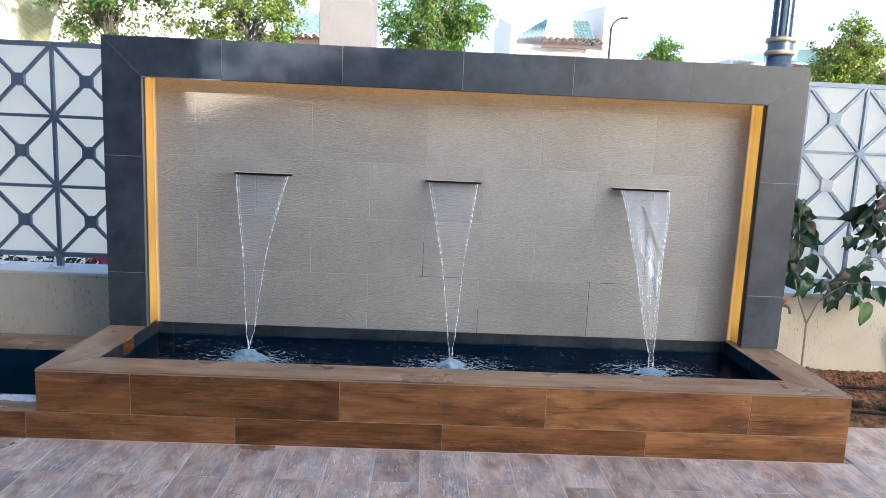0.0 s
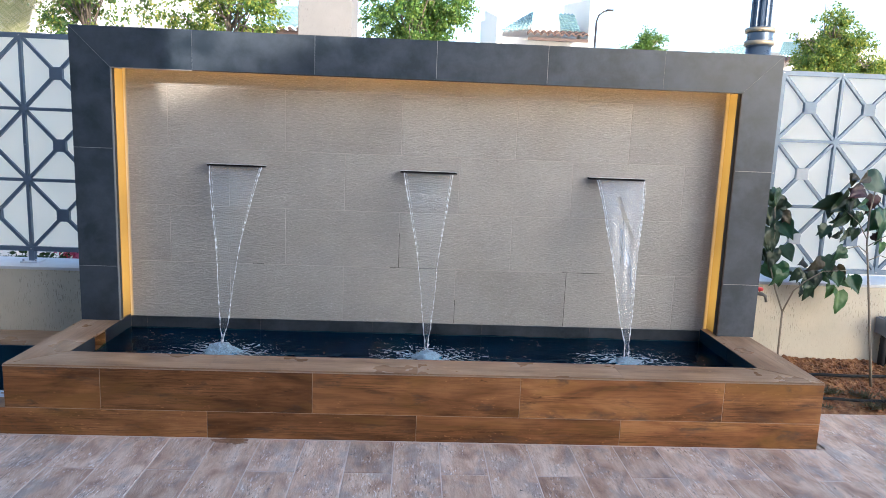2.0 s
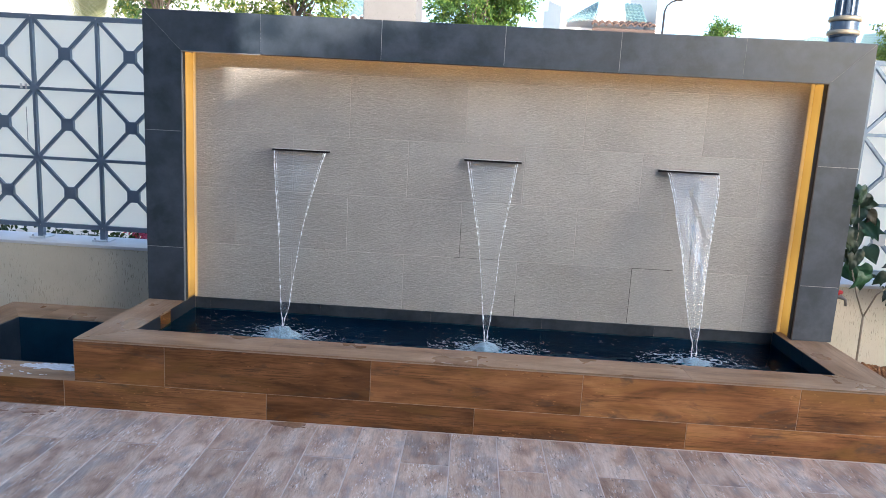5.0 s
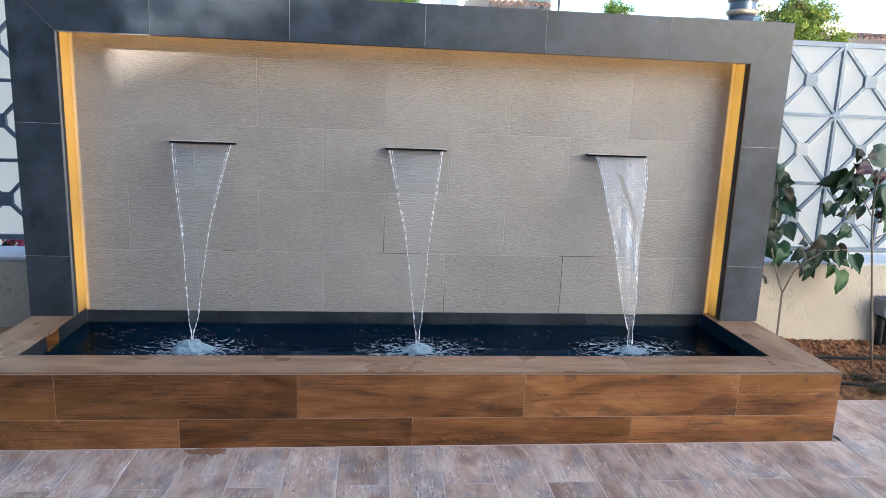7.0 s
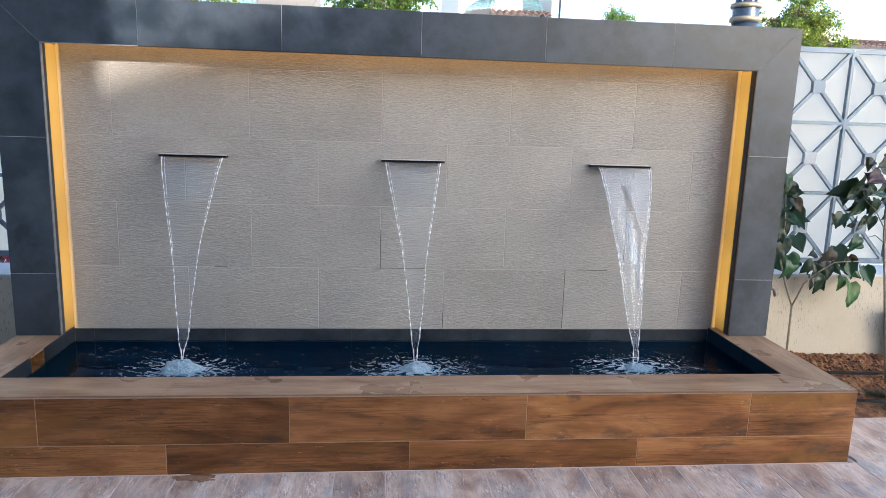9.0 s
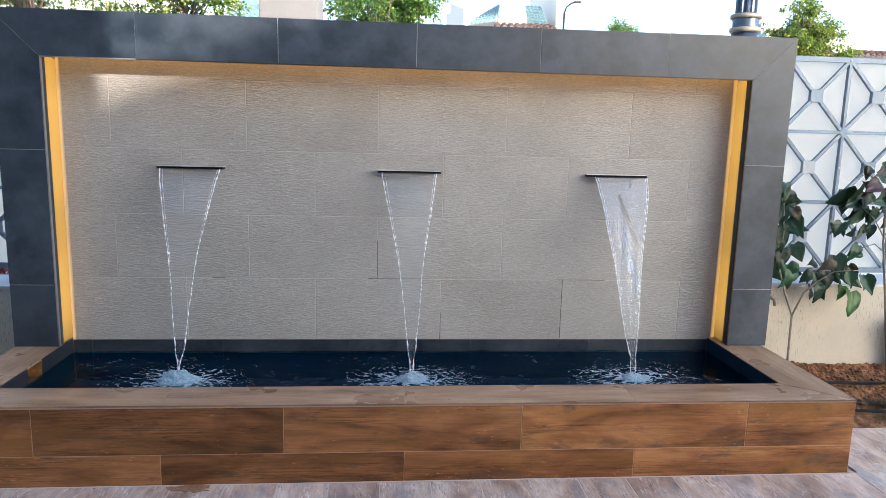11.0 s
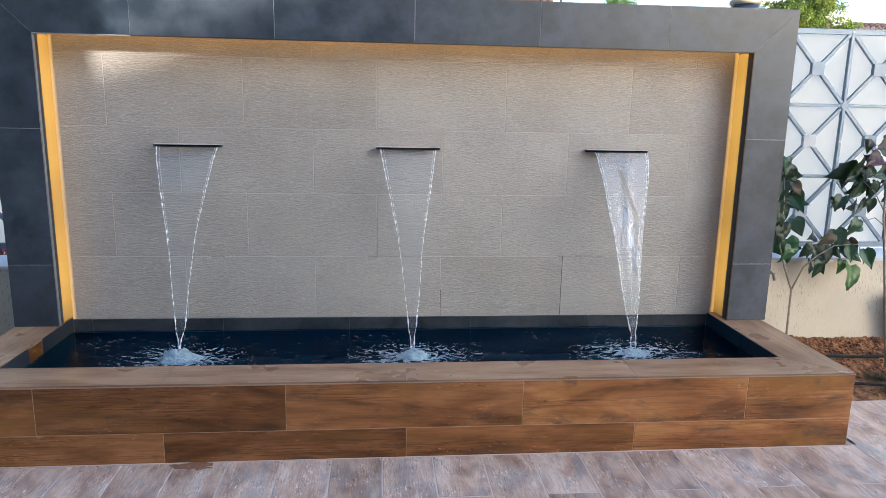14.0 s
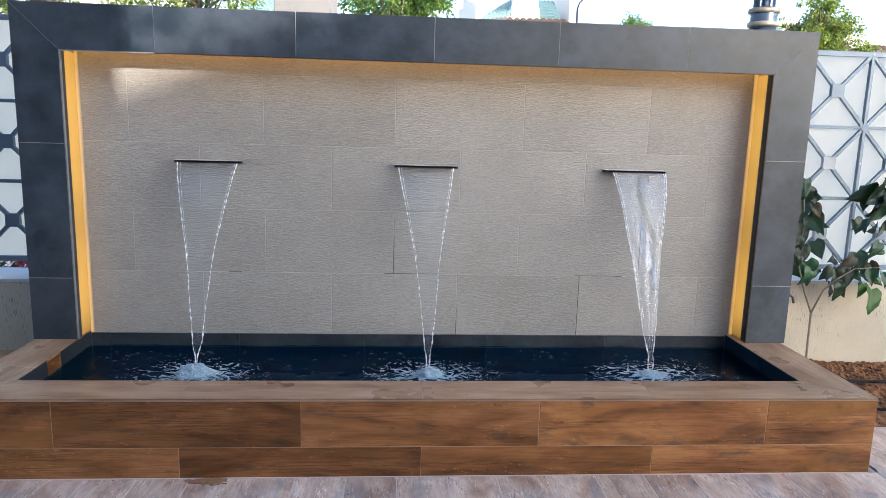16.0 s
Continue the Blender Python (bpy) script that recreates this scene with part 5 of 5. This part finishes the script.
tree("tree", "leafy green garden tree with yellowing lower leaves", -4.6, 7.2, [(-4.7, 7.2, 3.7, 0.9, 0.9, 0.9), (-4.1, 7.1, 3.2, 0.45, 0.6, 0.55), (-5.1, 7.2, 2.9, 0.35, 0.5, 0.5), (-4.6, 7.0, 2.6, 0.3, 0.3, 0.35), (-5.2, 7.4, 3.5, 0.35, 0.4, 0.5)], 44000, 0.06, 21, M_TREELEAF_Y, 0.055, 0.12)
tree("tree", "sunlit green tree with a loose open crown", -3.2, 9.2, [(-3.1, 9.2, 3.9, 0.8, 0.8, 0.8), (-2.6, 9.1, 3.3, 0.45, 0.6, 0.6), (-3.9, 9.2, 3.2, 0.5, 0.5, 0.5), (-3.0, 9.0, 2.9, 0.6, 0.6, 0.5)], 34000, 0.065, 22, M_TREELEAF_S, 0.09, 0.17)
tree("tree", "dense dark green tree behind the wall", -0.15, 9.3, [(-0.15, 9.3, 3.7, 0.75, 0.7, 0.75), (0.3, 9.2, 3.5, 0.45, 0.5, 0.45), (-0.55, 9.2, 3.3, 0.4, 0.5, 0.45), (-0.1, 9.2, 2.9, 0.5, 0.5, 0.6)], 46000, 0.06, 23, M_TREELEAF, 0.09, 0.06)
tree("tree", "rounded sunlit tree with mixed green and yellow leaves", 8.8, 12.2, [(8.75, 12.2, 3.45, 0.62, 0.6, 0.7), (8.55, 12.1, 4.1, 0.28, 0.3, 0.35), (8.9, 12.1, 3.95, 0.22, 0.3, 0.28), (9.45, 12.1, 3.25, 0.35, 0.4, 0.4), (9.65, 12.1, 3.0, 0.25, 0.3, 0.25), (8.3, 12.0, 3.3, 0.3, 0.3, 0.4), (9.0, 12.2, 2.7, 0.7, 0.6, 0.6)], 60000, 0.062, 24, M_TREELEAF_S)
tree("tree", "small distant bushy tree top", 5.3, 14.2, [(5.55, 14.2, 3.6, 0.3, 0.3, 0.4), (5.05, 14.1, 3.45, 0.28, 0.3, 0.22), (5.3, 14.1, 3.2, 0.45, 0.4, 0.4)], 18000, 0.065, 25, M_TREELEAF)


def palm(x, y, z):
    p = tagged(empty("palm", x, y, -0.35), "young pale-green date palm with arching fronds", "palm tree")
    bm = bmesh.new()
    tube(bm, [(x, y, -0.4), (x, y, z * 0.5), (x, y, z)], [0.16, 0.14, 0.1], 9)
    part("trunk", bm, M_BARK, p, smooth=True)
    rnd = random.Random(9)
    for k in range(26):
        a, reach, rise = k * 2.4, rnd.uniform(0.25, 0.95), rnd.uniform(2.5, 3.6)
        verts, faces = [], []
        spine = [Vector((x + reach * t * math.cos(a), y + reach * t * math.sin(a), z + rise * t * 1.25 - 0.75 * rise * t * t)) for t in (i / 16 for i in range(17))]
        for i in range(1, 16):
            d = (spine[i + 1] - spine[i - 1]).normalized()
            s = d.cross(Vector((0, 0, 1)))
            s = s.normalized() if s.length > 1e-3 else Vector((1, 0, 0))
            for sg in (-1, 1):
                for q in (0, 0.33, 0.66):
                    o = spine[i].lerp(spine[i + 1], q)
                    tip = o + (s * sg * 0.85 + d * 0.6 + Vector((0, 0, 0.15))).normalized() * 0.30 * (1.15 - i / 17)
                    b = len(verts)
                    verts += [tuple(o - d * 0.011), tuple(o + d * 0.011), tuple(tip)]
                    faces.append((b, b + 1, b + 2))
        b = len(verts)
        for i in range(17):
            verts += [tuple(spine[i] + Vector((0, 0, 0.012))), tuple(spine[i] - Vector((0, 0, 0.012)))]
        faces += [(b + 2 * i, b + 2 * i + 1, b + 2 * i + 3, b + 2 * i + 2) for i in range(16)]
        from_lists("frond", verts, faces, M_PALM, p)


palm(-6.18, 8.2, 1.72)


def flower_bush(x, y, seed, spread, blossom):
    label = "low shrub with dark leaves and bright pink blossom" if blossom else "low dark-leaved shrub peeping over the wall"
    p = tagged(empty("flowering_shrub" if blossom else "shrub", x, y, -0.35), label, "shrub", "shrubs behind the wall")
    v, f = leaf_cloud([(x, y, 0.42, spread, 0.08, 0.12)], int(1900 * spread) + 90, 0.04, seed, per=9, gate=-2)
    from_lists("foliage", v, f, M_SHRUB, p)
    if blossom:
        v, f = leaf_cloud([(x + 0.12, y - 0.09, 0.50, 0.11, 0.05, 0.035)], 700, 0.026, seed + 50, per=10, gate=-2)
        tagged(from_lists("blossom", v, f, M_PINK, p), "bright pink blossom")
    bm = bmesh.new()
    tube(bm, [(x, y, -0.38), (x, y, 0.3)], [0.02, 0.01], 6)
    part("stem", bm, M_BARK, p)


for k, (x, spread, blossom) in enumerate(((-2.18, 0.15, True), (-2.50, 0.05, False), (-2.78, 0.045, False), (-3.22, 0.15, False), (3.4, 0.14, False))):
    flower_bush(x, 1.60, 60 + k, spread, blossom)

# ------------------------------------------------------------------ neighbouring houses and lamps
tagged(part("cream_pillar", boxes((-1.232, -0.712, 4.2, 4.9, -0.38, 4.6), bevel=0.01), M_CREAM), "tall cream rendered pillar with vertical scratches", "pillar")


def lamp_post(x, y):
    p = tagged(empty("lamp_post", x, y, -0.35), "fluted blue-grey lamp post with gold rings", "lamp post")
    bm = bmesh.new()
    lathe(bm, x, y, [(0.16, -0.38), (0.16, 0.2), (0.115, 0.3), (0.11, 2.25)], 24)
    part("plinth", bm, M_BLUEPOST, p, smooth=True)
    for z in (2.285, 2.40):
        bm = bmesh.new()
        lathe(bm, x, y, [(0.11, z - 0.020), (0.130, z - 0.019), (0.133, z), (0.130, z + 0.019), (0.11, z + 0.020)], 28)
        part("ring", bm, M_GOLD, p, "dull gold collar ring", smooth=True)
    bm = bmesh.new()
    lathe(bm, x, y, [(0.115, 2.25), (0.117, 2.3), (0.112, 2.34), (0.117, 2.40), (0.10, 2.43)], 24)
    part("collar", bm, M_BLUEPOST, p, smooth=True)
    bm = bmesh.new()
    rings = []
    for z, r in ((2.42, 0.095), (3.4, 0.091), (4.6, 0.084)):
        rings.append([bm.verts.new((x + (r if k % 4 < 2 else r * 0.86) * math.cos(2 * math.pi * k / 48), y + (r if k % 4 < 2 else r * 0.86) * math.sin(2 * math.pi * k / 48), z)) for k in range(48)])
    for a, b in zip(rings, rings[1:]):
        for k in range(48):
            bm.faces.new((a[k], a[(k + 1) % 48], b[(k + 1) % 48], b[k]))
    bm.faces.new(rings[-1])
    part("shaft", bm, M_BLUEPOST, p, "fluted blue-grey shaft")


lamp_post(3.115, 3.7)

street = tagged(empty("street_lamp", 5.58, 20, -0.35), "slim dark street lamp with a curved arm", "street lamp")
bm = bmesh.new()
tube(bm, [(5.56, 20, -0.4), (5.57, 20, 3), (5.58, 20, 5.15)], [0.05, 0.04, 0.032], 8)
part("pole", bm, M_POLE, street, smooth=True)
bm = bmesh.new()
tube(bm, [(5.58, 20, 5.12), (5.64, 20, 5.3), (5.78, 20, 5.42), (5.92, 20, 5.47)], 0.026, 8)
part("arm", bm, M_POLE, street, smooth=True)
part("lamp_head", boxes((5.88, 6.10, 19.94, 20.06, 5.455, 5.505), bevel=0.015), M_POLE, street)


def tiled_slope(name, corners, courses, columns, material, parent, swell=0.07):
    """A roof slope of overlapping curved tiles; corners: eave left, eave right, top right, top left."""
    a, b, c, d = (Vector(v) for v in corners)
    nrm = (b - a).cross(d - a).normalized()
    if nrm.z < 0:
        nrm = -nrm
    verts, faces = [], []
    sub = 4
    for i in range(courses):
        t0, t1 = i / courses, (i + 1.12) / courses
        t1 = min(t1, 1.0)
        for j in range(columns):
            row = []
            for t, lift in ((t0, 0.06), (t1, 0.0)):
                l, r = a.lerp(d, t), b.lerp(c, t)
                for q in range(sub + 1):
                    u = (j + q / sub) / columns
                    row.append(tuple(l.lerp(r, u) + nrm * (lift + swell * math.sin(math.pi * q / sub))))
            i0 = len(verts)
            verts += row
            verts += [tuple(Vector(v) - nrm * 0.06) for v in row[: sub + 1]]
            for q in range(sub):
                faces.append((i0 + q, i0 + q + 1, i0 + sub + 2 + q, i0 + sub + 1 + q))
                faces.append((i0 + 2 * sub + 2 + q, i0 + 2 * sub + 3 + q, i0 + q + 1, i0 + q))
    return from_lists(name, verts, faces, material, parent)


def window_part(x0, x1, y, z0, z1, parent):
    w = part("window", boxes((x0 - 0.06, x1 + 0.06, y - 0.05, y - 0.01, z0 - 0.06, z1 + 0.06)), M_BROWNWOOD, parent)
    part("pane", boxes((x0, x1, y - 0.06, y - 0.051, z0, z1)), M_GLASS, w)


villa = tagged(empty("villa", 4.6, 27, -0.35), "white villa with teal tiled roofs and a terracotta canopy", "house")
part("wall", boxes((3.0, 6.3, 24.0, 30.0, -0.4, 5.08)), M_WHITE, villa)
# white panel stands in for sun glare on the villa's front roof slope
bm = bmesh.new()
prism(bm, [(4.02, 5.085), (5.3, 5.085), (5.08, 6.08), (4.27, 6.08)], 24.05, 24.35, "y")
part("gable", bm, M_WHITE, villa, "front roof slope with sun glare put in as white")
tiled_slope("roof", [(2.95, 24.0, 5.22), (4.05, 23.95, 5.36), (4.27, 24.6, 6.12), (4.15, 26.5, 6.14)], 6, 7, M_TEAL, villa)
tiled_slope("roof", [(5.22, 23.97, 5.36), (5.98, 23.97, 5.32), (5.88, 24.9, 6.12), (5.02, 24.9, 6.14)], 6, 6, M_TEAL, villa)
part("roof_core", boxes((3.1, 6.2, 25.5, 29.8, 5.081, 5.75)), M_WHITE, villa)
for x, y0, y1, h0, h1 in ((6.3, 24.0, 29.0, 6.6, 7.25), (2.82, 24.0, 29.5, 5.8, 6.95), (2.9, 27.0, 32.5, 6.2, 6.95)):
    bm = bmesh.new()
    prism(bm, [(y0, -0.4), (y1, -0.4), (y1, h1), (y0, h0)], x, x + 0.2, "x")
    part("side_wall", bm, M_PARTY, villa, "tall cream party wall, brightened for its shaded face")
tiled_slope("canopy", [(3.85, 23.2, 5.05), (6.15, 23.2, 5.05), (6.1, 24.0, 5.27), (3.95, 24.0, 5.27)], 2, 9, M_TERRA, villa, 0.12)
part("canopy_beam", boxes((3.9, 6.12, 23.25, 23.35, 4.90, 5.01)), M_BROWNWOOD, villa)
window_part(4.7, 5.3, 24.0, 3.6, 4.5, villa)

villa = tagged(empty("villa", 14.2, 29, -0.35), "distant white villa with low teal tiled roofs", "house")
part("wall", boxes((12.0, 17.5, 26.5, 32.0, -0.4, 5.02)), M_WHITE, villa)
tiled_slope("roof", [(12.0, 26.3, 5.10), (14.3, 26.3, 5.10), (14.3, 27.6, 5.62), (13.7, 27.6, 5.62)], 5, 10, M_TEAL, villa)
tiled_slope("roof", [(14.8, 26.2, 5.12), (16.1, 26.2, 5.12), (16.4, 27.5, 5.88), (15.6, 27.5, 5.84)], 6, 10, M_TEAL, villa)
part("roof_core", boxes((12.9, 15.8, 27.7, 31.0, 5.021, 5.45)), M_WHITE, villa)
bm = bmesh.new()
prism(bm, [(16.3, 4.0), (17.3, 4.0), (17.3, 6.4), (16.3, 6.27)], 27.6, 27.9, "y")
part("side_wall", bm, M_WHITE, villa)
tiled_slope("canopy", [(14.5, 25.4, 4.72), (15.8, 25.4, 4.72), (15.8, 26.3, 5.0), (14.5, 26.3, 5.0)], 2, 6, M_TERRA, villa, 0.12)
villa = tagged(empty("villa", 21, 28, -0.35), "far pale villa with a terracotta canopy", "house")
part("wall", boxes((18.2, 24, 26.5, 32.0, -0.4, 5.6)), M_WHITE, villa)
tiled_slope("canopy", [(19.45, 25.5, 4.80), (23, 25.5, 4.80), (23, 26.4, 5.1), (19.45, 26.4, 5.1)], 2, 14, M_TERRA, villa, 0.12)
window_part(18.8, 19.6, 26.5, 4.2, 5.0, villa)

villa = tagged(empty("villa", -3.6, 18, -0.35), "white house with a teal roof and brown pergola", "house")
part("wall", boxes((-4.9, -2.6, 16.4, 21.0, -0.4, 3.95)), M_WHITE, villa)
tiled_slope("roof", [(-4.2, 16.2, 3.98), (-2.5, 16.2, 3.98), (-2.6, 17.6, 4.72), (-3.9, 17.6, 4.72)], 7, 8, M_TEAL, villa)
part("pergola_beam", boxes((-4.6, -2.9, 15.9, 16.0, 3.70, 3.86)), M_BROWNWOOD, villa)
for k in range(8):
    part("rafter", boxes((-4.55 + 0.22 * k, -4.47 + 0.22 * k, 15.7, 16.39, 3.865, 3.93)), M_BROWNWOOD, villa)

villa = tagged(empty("villa", -10, 18, -0.35), "large white house with a timber pergola and small window", "house")
part("wall", boxes((-17.0, -11.0, 15.6, 22.0, -0.4, 7.0)), M_WHITE, villa)
part("wing", boxes((-10.99, -6.6, 16.4, 22.0, -0.4, 7.0)), M_WHITE, villa)
part("pergola_beam", boxes((-15.0, -12.0, 14.3, 14.42, 4.03, 4.12)), M_DARKWOOD, villa)
part("pergola_deck", boxes((-15.0, -12.78, 14.421, 15.59, 4.121, 4.16)), M_DARKWOOD, villa)
for k in range(10):
    part("rafter", boxes((-14.9 + 0.22 * k, -14.82 + 0.22 * k, 14.15, 15.59, 4.161, 4.23)), M_DARKWOOD, villa)
bm = bmesh.new()
tube(bm, [(-11.9, 14.36, -0.4), (-11.9, 14.36, 4.7)], 0.045, 8)
part("post", bm, M_POST, villa, smooth=True)
window_part(-14.1, -13.92, 15.6, 3.75, 3.95, villa)

# ------------------------------------------------------------------ wet patches
def splash(x, y, z, rx, ry, seed, fill, name, label, material, fine=1.0, step=0.004):
    """A thin ragged patch: the cells of an ellipse where a noise is high, more sparse to its rim."""
    bm = bmesh.new()
    pts = {}
    cells = set()
    for i in range(int(-rx / step), int(rx / step) + 1):
        for j in range(int(-ry / step), int(ry / step) + 1):
            d = math.hypot(i * step / rx, j * step / ry)
            v = noise.noise(((x + i * step) * 16 * fine, (y + j * step) * 34 * fine, seed)) + 0.5 * noise.noise(((x + i * step) * 50 * fine, (y + j * step) * 90 * fine, seed + 4))
            if d < 1 and v > d * 0.75 - fill:
                cells.add((i, j))
    for i, j in cells:
        for k, lift in ((0, 0.0), (1, 0.0012)):
            for a, b in ((0, 0), (1, 0), (1, 1), (0, 1)):
                key = (i + a, j + b, k)
                if key not in pts:
                    wx, wy = x + key[0] * step, y + key[1] * step
                    pts[key] = bm.verts.new((wx + 0.0022 * noise.noise((wx * 180, wy * 180, 3)), wy + 0.0022 * noise.noise((wx * 180, wy * 180, 8)), z + lift))
        bm.faces.new([pts[i + a, j + b, 1] for a, b in ((0, 0), (1, 0), (1, 1), (0, 1))])
        for (a, b), (c, d), near in (((0, 0), (1, 0), (i, j - 1)), ((1, 0), (1, 1), (i + 1, j)), ((1, 1), (0, 1), (i, j + 1)), ((0, 1), (0, 0), (i - 1, j))):
            if near not in cells:
                bm.faces.new([pts[i + a, j + b, 0], pts[i + c, j + d, 0], pts[i + c, j + d, 1], pts[i + a, j + b, 1]])
    for v in [v for v in bm.verts if not v.link_faces]:
        bm.verts.remove(v)
    return tagged(part(name, bm, material), label, "puddle" if name == "puddle" else "stain", "wet patches", kind="stuff")


# the bright reflection in the water film is put in as white base colour
n = Nodes("white_film_glare")
n.set(Base_Color=n.ramp(n.noise(n.coords(), 60, 4), (0.35, (0.62, 0.62, 0.64)), (0.7, (0.82, 0.82, 0.84))), Roughness=0.06, IOR=1.33)
M_FILM = n.mat
n = Nodes("damp_brown_stain")
n.set(Base_Color=n.ramp(n.noise(n.coords(), 60, 4), (0.35, (0.22, 0.105, 0.052)), (0.7, (0.36, 0.20, 0.11))), Roughness=0.35)
M_STAIN = n.mat
splash(-1.92, 0.142, ROW + 0.0003, 0.17, 0.042, 3, 0.75, "puddle", "spilled water film on the basin rim, reflection painted white", M_FILM)
splash(-2.26, 0.125, ROW + 0.0003, 0.24, 0.035, 5, 0.45, "puddle", "broken water film on the basin rim, reflection painted white", M_FILM)
splash(-2.1, 0.06, ROW + 0.0003, 0.30, 0.05, 8, -0.12, "puddle", "scattered splashes on the basin rim, reflection painted white", M_FILM, 1.6)
splash(-0.80, -0.026, 0.0006, 0.10, 0.034, 11, 0.62, "stain", "damp brown stain on the floor by the basin", M_STAIN)
splash(-1.87, -0.075, 0.0006, 0.13, 0.060, 12, 0.10, "stain", "spotty rusty mud stains on the floor tiles", M_STAIN, 1.2)
splash(-2.09, -0.070, 0.0006, 0.11, 0.050, 14, 0.06, "stain", "spotty rusty mud stains on the floor tiles", M_STAIN, 1.2)

# ------------------------------------------------------------------ floor planks, the pieces last
PITCH, LENGTH = 0.1926, 0.90
for k in range(-19, 28):
    x = -0.862 + PITCH * (k + 0.5)
    start = -0.288 if k % 2 == 1 else -0.288 - LENGTH / 2
    for m in range(-7, 2):
        y0, y1 = start + m * LENGTH, start + (m + 1) * LENGTH
        far = 0.0 if OX0 - 0.1 < x < BX1 else 0.425
        if x + PITCH / 2 > BX1 > x - PITCH / 2:
            far = 0.0
        y0, y1 = max(y0, -3.6), min(y1, far - 0.001)
        if y1 - y0 < 0.02:
            continue
        lay("floor_tile", (x, (y0 + y1) / 2, -T), FACE_UP_Y, y1 - y0, PITCH, T, M_FLOOR, floor, 0.0045)
lay("floor_tile", (1.8315, 0.212, -T), FACE_UP_Y, 0.424, 0.045, T, M_FLOOR, floor)
# the same planks behind the camera, joined
verts, faces = [], []
for k in range(-19, 28):
    x0 = -0.862 + PITCH * k
    for m in range(-7, -2):
        y1 = min(-0.2925 - (0 if k % 2 == 1 else LENGTH / 2) + (m + 1) * LENGTH, -3.6)
        y0 = max(-0.2925 - (0 if k % 2 == 1 else LENGTH / 2) + m * LENGTH, -5.99)
        if y1 - y0 < 0.02:
            continue
        b = len(verts)
        verts += [(px, -py, pz) for pz in (-0.0016, 0.0) for px, py in ((y0 + 0.0015, x0 + 0.0015), (y1 - 0.0015, x0 + 0.0015), (y1 - 0.0015, x0 + PITCH - 0.0015), (y0 + 0.0015, x0 + PITCH - 0.0015))]
        faces += [(b + 7, b + 6, b + 5, b + 4)] + [(b + q, b + (q + 1) % 4, b + 4 + (q + 1) % 4, b + 4 + q) for q in range(4)]
rest = from_lists("floor_planks", verts, faces, M_FLOOR)
attach(rest, floor)
rest.matrix_basis = FACE_UP_Y
tagged(rest, kind="stuff")
